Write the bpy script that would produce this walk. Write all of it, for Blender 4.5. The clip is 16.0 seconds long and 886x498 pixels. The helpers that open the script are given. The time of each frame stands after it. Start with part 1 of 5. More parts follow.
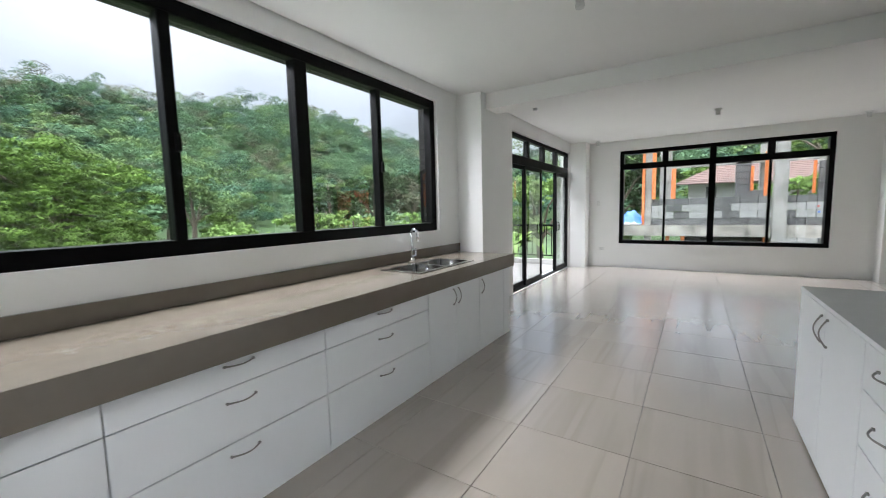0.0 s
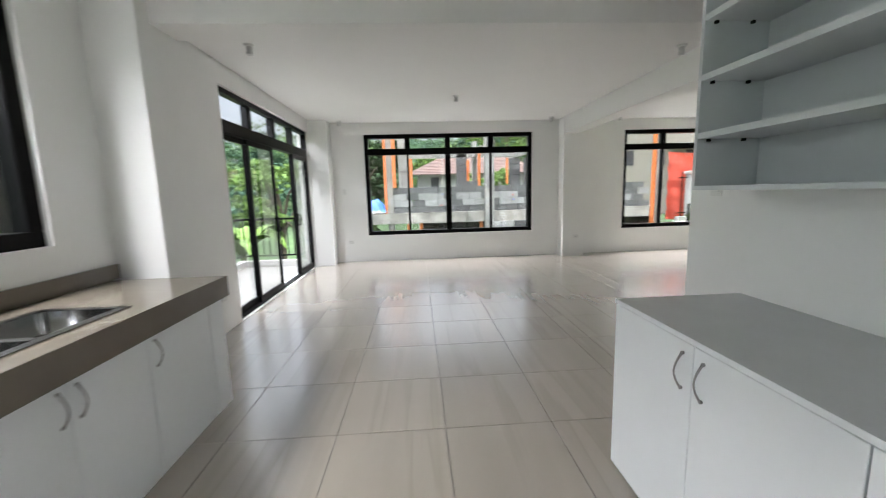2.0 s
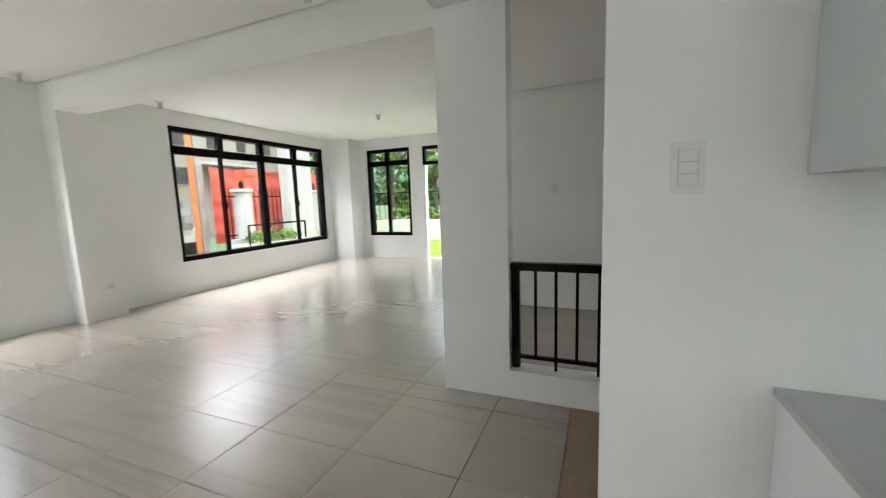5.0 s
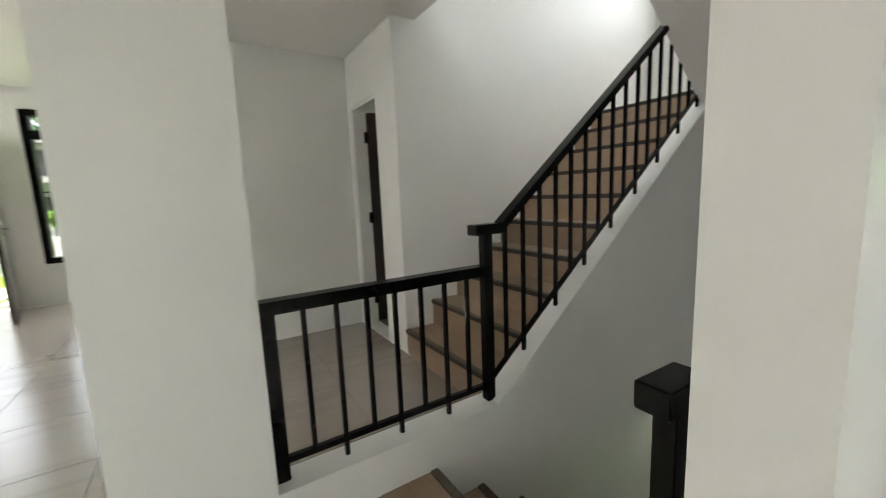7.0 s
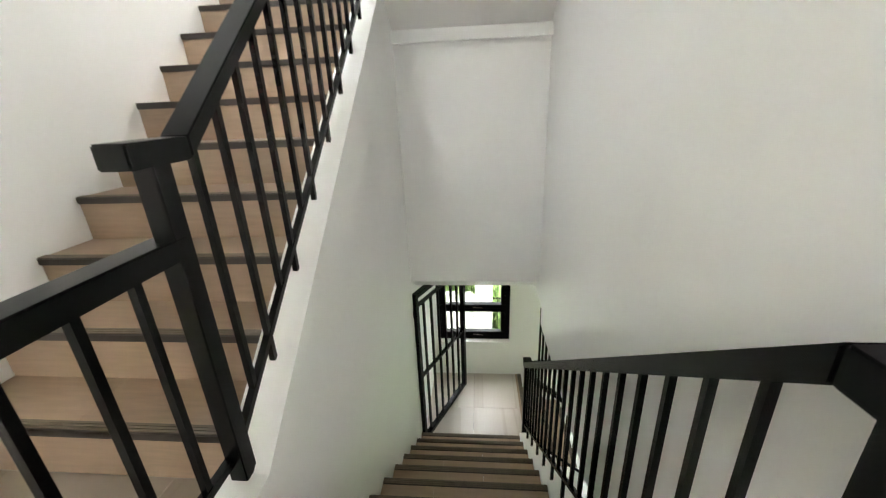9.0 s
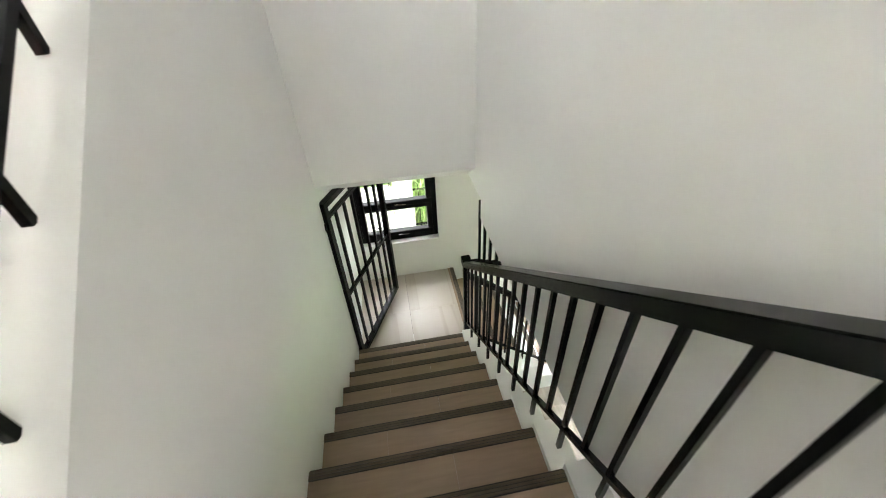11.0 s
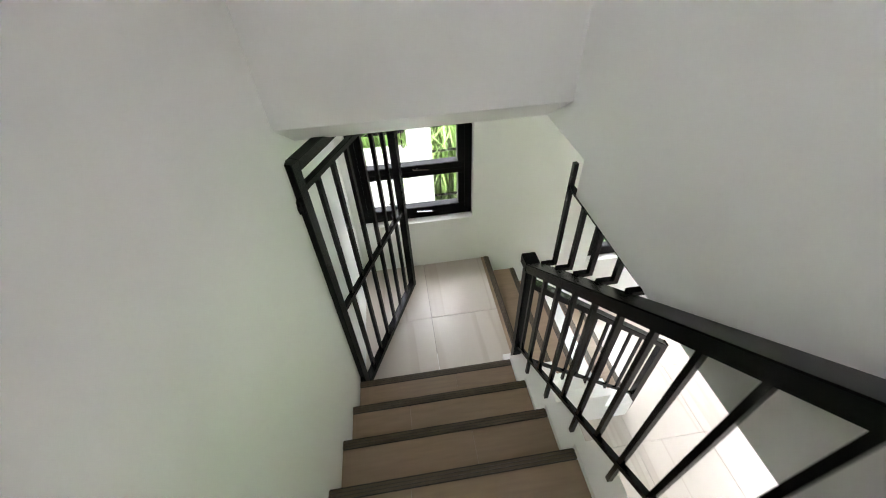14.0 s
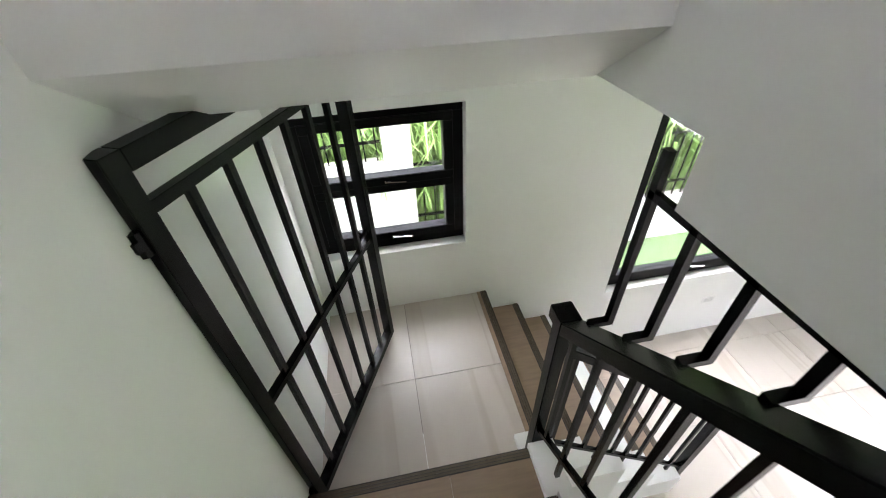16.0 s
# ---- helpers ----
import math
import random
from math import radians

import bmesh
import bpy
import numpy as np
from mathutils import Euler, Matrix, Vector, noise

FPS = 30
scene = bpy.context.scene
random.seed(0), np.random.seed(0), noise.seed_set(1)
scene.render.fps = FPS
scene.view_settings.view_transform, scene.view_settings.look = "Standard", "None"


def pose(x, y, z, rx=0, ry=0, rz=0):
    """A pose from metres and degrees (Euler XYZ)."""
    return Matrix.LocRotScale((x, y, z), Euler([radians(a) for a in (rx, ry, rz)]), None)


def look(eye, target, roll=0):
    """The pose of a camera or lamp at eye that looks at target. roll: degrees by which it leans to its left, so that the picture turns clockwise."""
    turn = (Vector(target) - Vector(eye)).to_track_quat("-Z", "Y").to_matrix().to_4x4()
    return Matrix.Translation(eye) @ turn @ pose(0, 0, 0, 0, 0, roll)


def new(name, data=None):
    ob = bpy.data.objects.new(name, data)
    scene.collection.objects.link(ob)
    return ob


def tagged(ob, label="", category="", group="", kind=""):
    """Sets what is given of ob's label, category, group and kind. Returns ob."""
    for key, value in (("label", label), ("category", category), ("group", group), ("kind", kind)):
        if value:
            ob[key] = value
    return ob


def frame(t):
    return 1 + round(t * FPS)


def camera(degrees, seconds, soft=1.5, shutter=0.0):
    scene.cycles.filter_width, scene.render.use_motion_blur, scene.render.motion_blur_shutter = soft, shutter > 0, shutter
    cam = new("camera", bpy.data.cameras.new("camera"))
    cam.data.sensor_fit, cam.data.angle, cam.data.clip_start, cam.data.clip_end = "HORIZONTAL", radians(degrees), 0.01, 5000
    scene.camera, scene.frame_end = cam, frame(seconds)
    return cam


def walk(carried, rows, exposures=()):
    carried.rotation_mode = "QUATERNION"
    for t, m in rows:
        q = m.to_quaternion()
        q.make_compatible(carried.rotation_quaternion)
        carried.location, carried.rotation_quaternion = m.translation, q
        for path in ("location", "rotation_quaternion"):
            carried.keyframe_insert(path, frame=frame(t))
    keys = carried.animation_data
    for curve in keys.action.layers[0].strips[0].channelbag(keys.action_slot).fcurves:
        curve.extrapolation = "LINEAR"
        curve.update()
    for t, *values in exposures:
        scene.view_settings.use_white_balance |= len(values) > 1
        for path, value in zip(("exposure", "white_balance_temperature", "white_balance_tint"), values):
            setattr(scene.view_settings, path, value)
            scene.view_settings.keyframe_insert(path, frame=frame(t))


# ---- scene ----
cam = camera(97.7, 16.0, soft=1.0, shutter=0.3)
PATH = [
    (0, (0.528, 0.284, 1.342), (-0.556, 1.953, 1.145), -1.4),
    (0.5, (0.442, 0.518, 1.317), (-0.466, 2.284, 1.076), -1.5),
    (1, (0.319, 0.839, 1.33), (-0.318, 2.715, 1.052), -1.6),
    (1.5, (0.169, 1.193, 1.349), (-0.114, 3.151, 1.055), -1.5),
    (2, (0.165, 1.628, 1.362), (0.285, 3.603, 1.072), -1.6),
    (2.5, (0.169, 2.071, 1.315), (0.778, 3.957, 1.046), -1.2),
    (3, (0.16, 2.427, 1.316), (1.128, 4.159, 1.065), -1.5),
    (3.2, (0.203, 2.559, 1.313), (1.293, 4.218, 1.07), -1.8),
    (5.3, (0.687, 3.934, 1.31), (2.597, 4.473, 1.065), -2.0),
    (5.5, (0.767, 4.067, 1.258), (2.717, 4.443, 1.019), -2.1),
    (6, (1.066, 4.227, 1.266), (3.049, 4.161, 1.018), -2.2),
    (6.5, (1.325, 4.359, 1.242), (3.228, 3.804, 0.978), -2.4),
    (7, (1.571, 4.409, 1.251), (3.249, 3.358, 0.968), -2.3),
    (7.5, (1.846, 4.348, 1.258), (3.18, 2.891, 0.945), -2.7),
    (8, (2.106, 4.253, 1.241), (2.995, 2.501, 0.867), -2.1),
    (8.5, (2.25, 4.101, 1.199), (2.732, 2.23, 0.684), -2.4),
    (9, (2.393, 3.978, 1.142), (2.574, 2.116, 0.434), -2.5),
    (9.5, (2.449, 3.892, 1.092), (2.443, 2.105, 0.195), -2.7),
    (9.7, (2.484, 3.86, 1.055), (2.399, 2.098, 0.112), -2.9),
    (11.8, (2.47, 3.041, 0.783), (2.254, 1.579, -0.564), -2.8),
    (12, (2.479, 2.984, 0.729), (2.28, 1.531, -0.631), -3.0),
    (12.5, (2.576, 2.8, 0.603), (2.399, 1.347, -0.759), -2.8),
    (13, (2.486, 2.63, 0.458), (2.33, 1.176, -0.906), -3.1),
    (13.5, (2.466, 2.495, 0.386), (2.304, 1.034, -0.971), -2.8),
    (14, (2.546, 2.307, 0.28), (2.388, 0.841, -1.071), -3.1),
    (14.5, (2.484, 2.146, 0.157), (2.31, 0.677, -1.189), -3.3),
    (15, (2.398, 2.035, 0.101), (2.202, 0.546, -1.22), -3.3),
    (15.5, (2.445, 1.841, -0.024), (2.226, 0.344, -1.331), -3.2),
    (16, (2.456, 1.691, -0.15), (2.22, 0.171, -1.428), -2.8),
]
walk(cam, [(t, look(eye, target, roll)) for t, eye, target, roll in PATH],
     [(0, 0.45, 6350, 14), (1, 0.58, 6450, 14), (3, 0.62, 6500, 13), (5.5, 0.98, 6650, 12), (7, 1.4, 7000, 12), (8, 2.08, 7050, 13), (8.5, 2.35, 7000, 13), (9.5, 2.9, 7000, 14), (12, 2.95, 6950, 15), (16, 2.55, 6600, 20)])

# ---- sky and sun: bright overcast ----
SKY = 1.0
world = bpy.data.worlds.new("overcast_sky")
scene.world = world
world.use_nodes = True
wn, wl = world.node_tree.nodes, world.node_tree.links
wn.clear()
w_out = wn.new("ShaderNodeOutputWorld")
w_add = wn.new("ShaderNodeAddShader")
w_sky = wn.new("ShaderNodeTexSky")
w_sky.sky_type = "NISHITA"
w_sky.sun_disc = False
w_sky.sun_elevation = radians(83)
w_sky.sun_rotation = radians(200)
w_sky.dust_density = 4.0
w_bg1 = wn.new("ShaderNodeBackground")
w_bg1.inputs["Strength"].default_value = 0.06
w_tc = wn.new("ShaderNodeTexCoord")
w_sep = wn.new("ShaderNodeSeparateXYZ")
w_noise = wn.new("ShaderNodeTexNoise")
w_noise.inputs["Scale"].default_value = 2.6
w_noise.inputs["Detail"].default_value = 6.0
w_map = wn.new("ShaderNodeMapping")
w_map.inputs["Scale"].default_value = (1.0, 1.0, 2.2)
w_cloud = wn.new("ShaderNodeMapRange")
w_cloud.inputs["From Min"].default_value = 0.35
w_cloud.inputs["From Max"].default_value = 0.68
w_cloud.inputs["To Min"].default_value = 0.80
w_cloud.inputs["To Max"].default_value = 1.12
w_up = wn.new("ShaderNodeMapRange")
w_up.inputs["From Min"].default_value = 0.0
w_up.inputs["From Max"].default_value = 1.0
w_up.inputs["To Min"].default_value = 0.52 * SKY
w_up.inputs["To Max"].default_value = 12.0 * SKY
w_mul = wn.new("ShaderNodeMath")
w_mul.operation = "MULTIPLY"
w_bg2 = wn.new("ShaderNodeBackground")
w_bg2.inputs["Color"].default_value = (0.86, 0.93, 1.0, 1)
wl.new(w_sky.outputs["Color"], w_bg1.inputs["Color"])
wl.new(w_tc.outputs["Generated"], w_map.inputs["Vector"])
wl.new(w_map.outputs["Vector"], w_noise.inputs["Vector"])
wl.new(w_tc.outputs["Generated"], w_sep.inputs["Vector"])
w_pow = wn.new("ShaderNodeMath")
w_pow.operation = "POWER"
w_pow.use_clamp = True
w_pow.inputs[1].default_value = 3.0
wl.new(w_sep.outputs["Z"], w_pow.inputs[0])
wl.new(w_pow.outputs["Value"], w_up.inputs["Value"])
wl.new(w_noise.outputs["Fac"], w_cloud.inputs["Value"])
wl.new(w_up.outputs["Result"], w_mul.inputs[0])
wl.new(w_cloud.outputs["Result"], w_mul.inputs[1])
wl.new(w_mul.outputs["Value"], w_bg2.inputs["Strength"])
wl.new(w_bg1.outputs["Background"], w_add.inputs[0])
wl.new(w_bg2.outputs["Background"], w_add.inputs[1])
wl.new(w_add.outputs["Shader"], w_out.inputs["Surface"])

sun = new("sun", bpy.data.lights.new("sun", "SUN"))
sun.data.energy = 0.7
sun.data.angle = radians(28)
sun.data.color = (1.0, 0.97, 0.92)
sun.matrix_world = look((3, -4, 40), (0, 0, 0))


# added lamp outside an unseen upper opening, standing in for daylight from above
well = new("upper_stair_fill_lamp", bpy.data.lights.new("upper_stair_fill_lamp", "AREA"))
well.data.shape = "RECTANGLE"
well.data.size, well.data.size_y = 3.6, 2.4
well.data.energy = 62.0
well.data.color = (0.96, 0.98, 1.0)
well.matrix_world = look((3.1, -3.6, 5.5), (3.1, 1.5, 2.7))


def sky_fill_lamp(name, place, target, long, short, power):
    """Added lamp, hidden outside above a window, standing in for the bright sky overhead."""
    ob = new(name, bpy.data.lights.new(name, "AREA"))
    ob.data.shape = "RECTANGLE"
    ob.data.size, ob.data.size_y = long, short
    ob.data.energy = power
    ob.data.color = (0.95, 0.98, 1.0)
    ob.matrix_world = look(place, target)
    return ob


sky_fill_lamp("window_1_fill_lamp", (0.84, 10.35, 3.05), (0.84, 7.2, 0.3), 2.6, 0.6, 180.0)
sky_fill_lamp("window_2_fill_lamp", (5.5, 10.35, 3.05), (5.3, 7.2, 0.3), 1.8, 0.6, 145.0).data.spread = radians(105)
sky_fill_lamp("window_3_fill_lamp", (-2.62, 2.1, 3.25), (1.2, 2.1, 0.9), 3.4, 0.9, 240.0)
sky_fill_lamp("door_1_fill_lamp", (-2.36, 6.9, 3.0), (0.6, 6.8, 0.2), 1.6, 0.45, 85.0)
sky_fill_lamp("door_2_fill_lamp", (8.87, 6.93, 2.86), (6.0, 6.8, 0.4), 1.3, 0.4, 90.0)
# added lamp for the unseen south window, brightens the cabinet fronts
sky_fill_lamp("unseen_window_fill_lamp", (0.3, -0.75, 2.75), (-0.3, 1.6, 0.7), 1.6, 0.6, 36.0)
sky_fill_lamp("window_6_fill_lamp", (4.2, -1.6, 0.30), (2.3, 0.3, -2.0), 2.4, 1.6, 36.0)
sky_fill_lamp("window_7_fill_lamp", (0.18, -1.5, 0.0), (0.30, 1.6, -3.0), 2.6, 1.4, 52.0)


# ---- materials ----
def material(name, base, rough=0.5, metal=0.0, var=0.08, scale=6.0, stretch=(1, 1, 1), bump=0.0, bump_scale=120.0,
             coat=0.0, second=None, second_scale=1.2, piece=0.0, spec=0.5, rough_var=0.0):
    """A surface with colour variation at two scales, fine relief and an optional random tone for each piece."""
    m = bpy.data.materials.new(name)
    m.use_nodes = True
    nd, ln = m.node_tree.nodes, m.node_tree.links
    p = nd["Principled BSDF"]
    p.inputs["Roughness"].default_value = rough
    p.inputs["Metallic"].default_value = metal
    p.inputs["Coat Weight"].default_value = coat
    p.inputs["Specular IOR Level"].default_value = spec
    tc = nd.new("ShaderNodeTexCoord")
    mp = nd.new("ShaderNodeMapping")
    mp.inputs["Scale"].default_value = stretch
    geo = nd.new("ShaderNodeNewGeometry")
    ln.new(geo.outputs["Position"], mp.inputs["Vector"])
    n1 = nd.new("ShaderNodeTexNoise")
    n1.inputs["Scale"].default_value = scale
    n1.inputs["Detail"].default_value = 5.0
    ln.new(mp.outputs["Vector"], n1.inputs["Vector"])
    n2 = nd.new("ShaderNodeTexNoise")
    n2.inputs["Scale"].default_value = second_scale
    n2.inputs["Detail"].default_value = 3.0
    ln.new(geo.outputs["Position"], n2.inputs["Vector"])
    ramp = nd.new("ShaderNodeValToRGB")
    lo = [max(0.0, c * (1 - 2.2 * var)) for c in base]
    hi = [min(1.0, c * (1 + 1.6 * var)) for c in (second or base)]
    ramp.color_ramp.elements[0].color = (*lo, 1)
    ramp.color_ramp.elements[1].color = (*hi, 1)
    ramp.color_ramp.elements[0].position = 0.25
    ramp.color_ramp.elements[1].position = 0.75
    mix = nd.new("ShaderNodeMath")
    mix.operation = "MULTIPLY_ADD"
    mix.inputs[1].default_value = 0.6
    half = nd.new("ShaderNodeMath")
    half.operation = "MULTIPLY"
    half.inputs[1].default_value = 0.4
    ln.new(n2.outputs["Fac"], half.inputs[0])
    ln.new(n1.outputs["Fac"], mix.inputs[0])
    ln.new(half.outputs["Value"], mix.inputs[2])
    ln.new(mix.outputs["Value"], ramp.inputs["Fac"])
    colour = ramp.outputs["Color"]
    if piece:
        info = nd.new("ShaderNodeObjectInfo")
        rng = nd.new("ShaderNodeMapRange")
        rng.inputs["To Min"].default_value = 1 - piece
        rng.inputs["To Max"].default_value = 1 + piece
        hsv = nd.new("ShaderNodeHueSaturation")
        ln.new(info.outputs["Random"], rng.inputs["Value"])
        ln.new(rng.outputs["Result"], hsv.inputs["Value"])
        ln.new(colour, hsv.inputs["Color"])
        colour = hsv.outputs["Color"]
    ln.new(colour, p.inputs["Base Color"])
    if rough_var:
        rr = nd.new("ShaderNodeMapRange")
        rr.inputs["To Min"].default_value = max(0.02, rough - rough_var)
        rr.inputs["To Max"].default_value = min(1.0, rough + rough_var)
        ln.new(n1.outputs["Fac"], rr.inputs["Value"])
        ln.new(rr.outputs["Result"], p.inputs["Roughness"])
    if bump:
        n3 = nd.new("ShaderNodeTexNoise")
        n3.inputs["Scale"].default_value = bump_scale
        n3.inputs["Detail"].default_value = 3.0
        ln.new(mp.outputs["Vector"], n3.inputs["Vector"])
        b = nd.new("ShaderNodeBump")
        b.inputs["Strength"].default_value = bump
        b.inputs["Distance"].default_value = 0.01
        ln.new(n3.outputs["Fac"], b.inputs["Height"])
        ln.new(b.outputs["Normal"], p.inputs["Normal"])
    return m


def glass_material(name, tint=(1, 1, 1), rough=0.0):
    m = bpy.data.materials.new(name)
    m.use_nodes = True
    p = m.node_tree.nodes["Principled BSDF"]
    p.inputs["Base Color"].default_value = (*tint, 1)
    p.inputs["Transmission Weight"].default_value = 1.0
    p.inputs["Roughness"].default_value = rough
    p.inputs["IOR"].default_value = 1.45
    return m


def tile_material(name, lo, mid, hi, vein, rough, axis=1, piece=0.05, coat=0.55):
    """Polished porcelain with long soft veins along one direction; each tile's veins differ."""
    m = bpy.data.materials.new(name)
    m.use_nodes = True
    nd, ln = m.node_tree.nodes, m.node_tree.links
    p = nd["Principled BSDF"]
    p.inputs["Specular IOR Level"].default_value = 0.7
    p.inputs["Coat Weight"].default_value = coat
    p.inputs["Coat Roughness"].default_value = 0.24
    p.inputs["Coat IOR"].default_value = 1.9
    geo = nd.new("ShaderNodeNewGeometry")
    info = nd.new("ShaderNodeObjectInfo")
    off = nd.new("ShaderNodeMath")
    off.operation = "MULTIPLY"
    off.inputs[1].default_value = 37.0
    ln.new(info.outputs["Random"], off.inputs[0])
    comb = nd.new("ShaderNodeCombineXYZ")
    for s in "XYZ":
        ln.new(off.outputs["Value"], comb.inputs[s])
    add = nd.new("ShaderNodeVectorMath")
    add.operation = "ADD"
    ln.new(geo.outputs["Position"], add.inputs[0])
    ln.new(comb.outputs["Vector"], add.inputs[1])
    mp = nd.new("ShaderNodeMapping")
    mp.inputs["Scale"].default_value = (3.6, 0.2, 1.0) if axis == 1 else (0.2, 3.6, 1.0)
    ln.new(add.outputs["Vector"], mp.inputs["Vector"])
    n1 = nd.new("ShaderNodeTexNoise")
    n1.inputs["Scale"].default_value = 1.0
    n1.inputs["Detail"].default_value = 3.0
    n1.inputs["Roughness"].default_value = 0.5
    ln.new(mp.outputs["Vector"], n1.inputs["Vector"])
    ramp = nd.new("ShaderNodeValToRGB")
    e = ramp.color_ramp.elements
    e[0].color, e[0].position = (*lo, 1), 0.25
    e[1].color, e[1].position = (*hi, 1), 0.75
    k = e.new(0.5)
    k.color = (*mid, 1)
    k = e.new(0.565)
    k.color = (*vein, 1)
    k = e.new(0.59)
    k.color = (*mid, 1)
    ln.new(n1.outputs["Fac"], ramp.inputs["Fac"])
    rng = nd.new("ShaderNodeMapRange")
    rng.inputs["To Min"].default_value = 1 - piece
    rng.inputs["To Max"].default_value = 1 + piece
    hsv = nd.new("ShaderNodeHueSaturation")
    ln.new(info.outputs["Random"], rng.inputs["Value"])
    ln.new(rng.outputs["Result"], hsv.inputs["Value"])
    ln.new(ramp.outputs["Color"], hsv.inputs["Color"])
    ln.new(hsv.outputs["Color"], p.inputs["Base Color"])
    p.inputs["Roughness"].default_value = rough
    return m


PAINT = material("white_wall_paint", (0.86, 0.86, 0.84), 0.32, var=0.02, scale=1.5, bump=0.05, bump_scale=40, rough_var=0.07)
CEIL = material("ceiling_paint", (0.85, 0.84, 0.82), 0.8, var=0.015, scale=1.0, bump=0.03, bump_scale=80)
TILE = tile_material("polished_floor_tile", (0.310, 0.268, 0.222), (0.328, 0.284, 0.238), (0.342, 0.299, 0.252), (0.298, 0.255, 0.209), 0.24, piece=0.03, coat=1.0)
TILE_L = tile_material("satin_floor_tile", (0.54, 0.485, 0.425), (0.56, 0.505, 0.445), (0.575, 0.52, 0.46), (0.49, 0.43, 0.365), 0.36, piece=0.03, coat=0.0)
GROUT = material("tile_grout", (0.27, 0.24, 0.21), 0.9, var=0.1)
WOODTILE = material("wood_look_tread", (0.335, 0.235, 0.16), 0.4, var=0.10, scale=6.0, stretch=(1.0, 9, 9), piece=0.07, rough_var=0.08)
NOSETOP = material("olive_brown_nosing", (0.105, 0.080, 0.050), 0.4, var=0.12, scale=20)
NOSE = material("dark_nosing", (0.022, 0.015, 0.011), 0.4, var=0.15, scale=30)
BLACKM = material("black_powder_coat", (0.004, 0.004, 0.0042), 0.27, var=0.1, scale=20, bump=0.015, bump_scale=400, spec=0.14)
BLACKF = material("black_aluminium", (0.003, 0.003, 0.0033), 0.4, var=0.1, scale=20, spec=0.08)
GLASS = glass_material("window_glass", (0.86, 0.875, 0.865))
LAM = material("white_laminate", (0.84, 0.86, 0.87), 0.3, var=0.015, scale=3, spec=0.5)
SHELFW = material("grey_white_laminate", (0.60, 0.635, 0.64), 0.4, var=0.02, scale=3)
ISLTOP = material("grey_laminate_top", (0.52, 0.53, 0.53), 0.38, var=0.03, scale=8)
COUNTER = material("taupe_counter_stone", (0.155, 0.132, 0.104), 0.17, var=0.04, scale=14, bump=0.01, bump_scale=200, rough_var=0.05)
STEEL = material("brushed_steel", (0.27, 0.27, 0.265), 0.22, metal=1.0, var=0.05, scale=20, stretch=(1, 12, 1))
CHROME = material("chrome", (0.75, 0.75, 0.76), 0.08, metal=1.0, var=0.02)
NICKEL = material("dark_nickel", (0.32, 0.31, 0.30), 0.3, metal=1.0, var=0.05)
# flat dark for far panes; shade in gaps and openings is put into it
DARKSHADE = material("dark_panes_and_gap_shade", (0.05, 0.05, 0.05), 0.9)
PLASTIC = material("white_plastic", (0.78, 0.78, 0.76), 0.35, var=0.01)
PLASTICG = material("grey_plastic", (0.62, 0.62, 0.61), 0.4, var=0.02)
DOORD = material("dark_wood_door", (0.035, 0.024, 0.018), 0.4, var=0.2, scale=12, stretch=(6, 6, 0.6))


# ---- mesh helpers ----
def box(bm, x0, y0, z0, x1, y1, z1):
    """An axis-aligned box added to bm."""
    if x0 > x1:
        x0, x1 = x1, x0
    if y0 > y1:
        y0, y1 = y1, y0
    if z0 > z1:
        z0, z1 = z1, z0
    v = [bm.verts.new(c) for c in ((x0, y0, z0), (x1, y0, z0), (x1, y1, z0), (x0, y1, z0), (x0, y0, z1), (x1, y0, z1), (x1, y1, z1), (x0, y1, z1))]
    for f in ((3, 2, 1, 0), (4, 5, 6, 7), (0, 1, 5, 4), (1, 2, 6, 5), (2, 3, 7, 6), (3, 0, 4, 7)):
        bm.faces.new([v[i] for i in f])
    return v


def bar(bm, p, q, w, h, plumb=False):
    """A rectangular bar from p to q, w across and h high; plumb: its ends are cut upright."""
    p, q = Vector(p), Vector(q)
    d = (q - p).normalized()
    side = d.cross(Vector((0, 0, 1)))
    side = Vector((1, 0, 0)) if side.length < 1e-4 else side.normalized()
    up = Vector((0, 0, 1)) if plumb else side.cross(d).normalized()
    ring = []
    for c in (p, q):
        ring.append([bm.verts.new(c + side * sx * w / 2 + up * sz * h / 2) for sx, sz in ((-1, -1), (1, -1), (1, 1), (-1, 1))])
    a, b = ring
    for i in range(4):
        j = (i + 1) % 4
        bm.faces.new((a[i], a[j], b[j], b[i]))
    bm.faces.new(a[::-1])
    bm.faces.new(b)


def prism(bm, outline, axis, lo, hi):
    """A flat outline of (u, v) pushed along an axis from lo to hi."""
    def at(u, v, w):
        return {"x": (w, u, v), "y": (u, w, v), "z": (u, v, w)}[axis]
    a = [bm.verts.new(at(u, v, lo)) for u, v in outline]
    b = [bm.verts.new(at(u, v, hi)) for u, v in outline]
    n = len(outline)
    for i in range(n):
        bm.faces.new((a[i], a[(i + 1) % n], b[(i + 1) % n], b[i]))
    bm.faces.new(a[::-1])
    bm.faces.new(b)


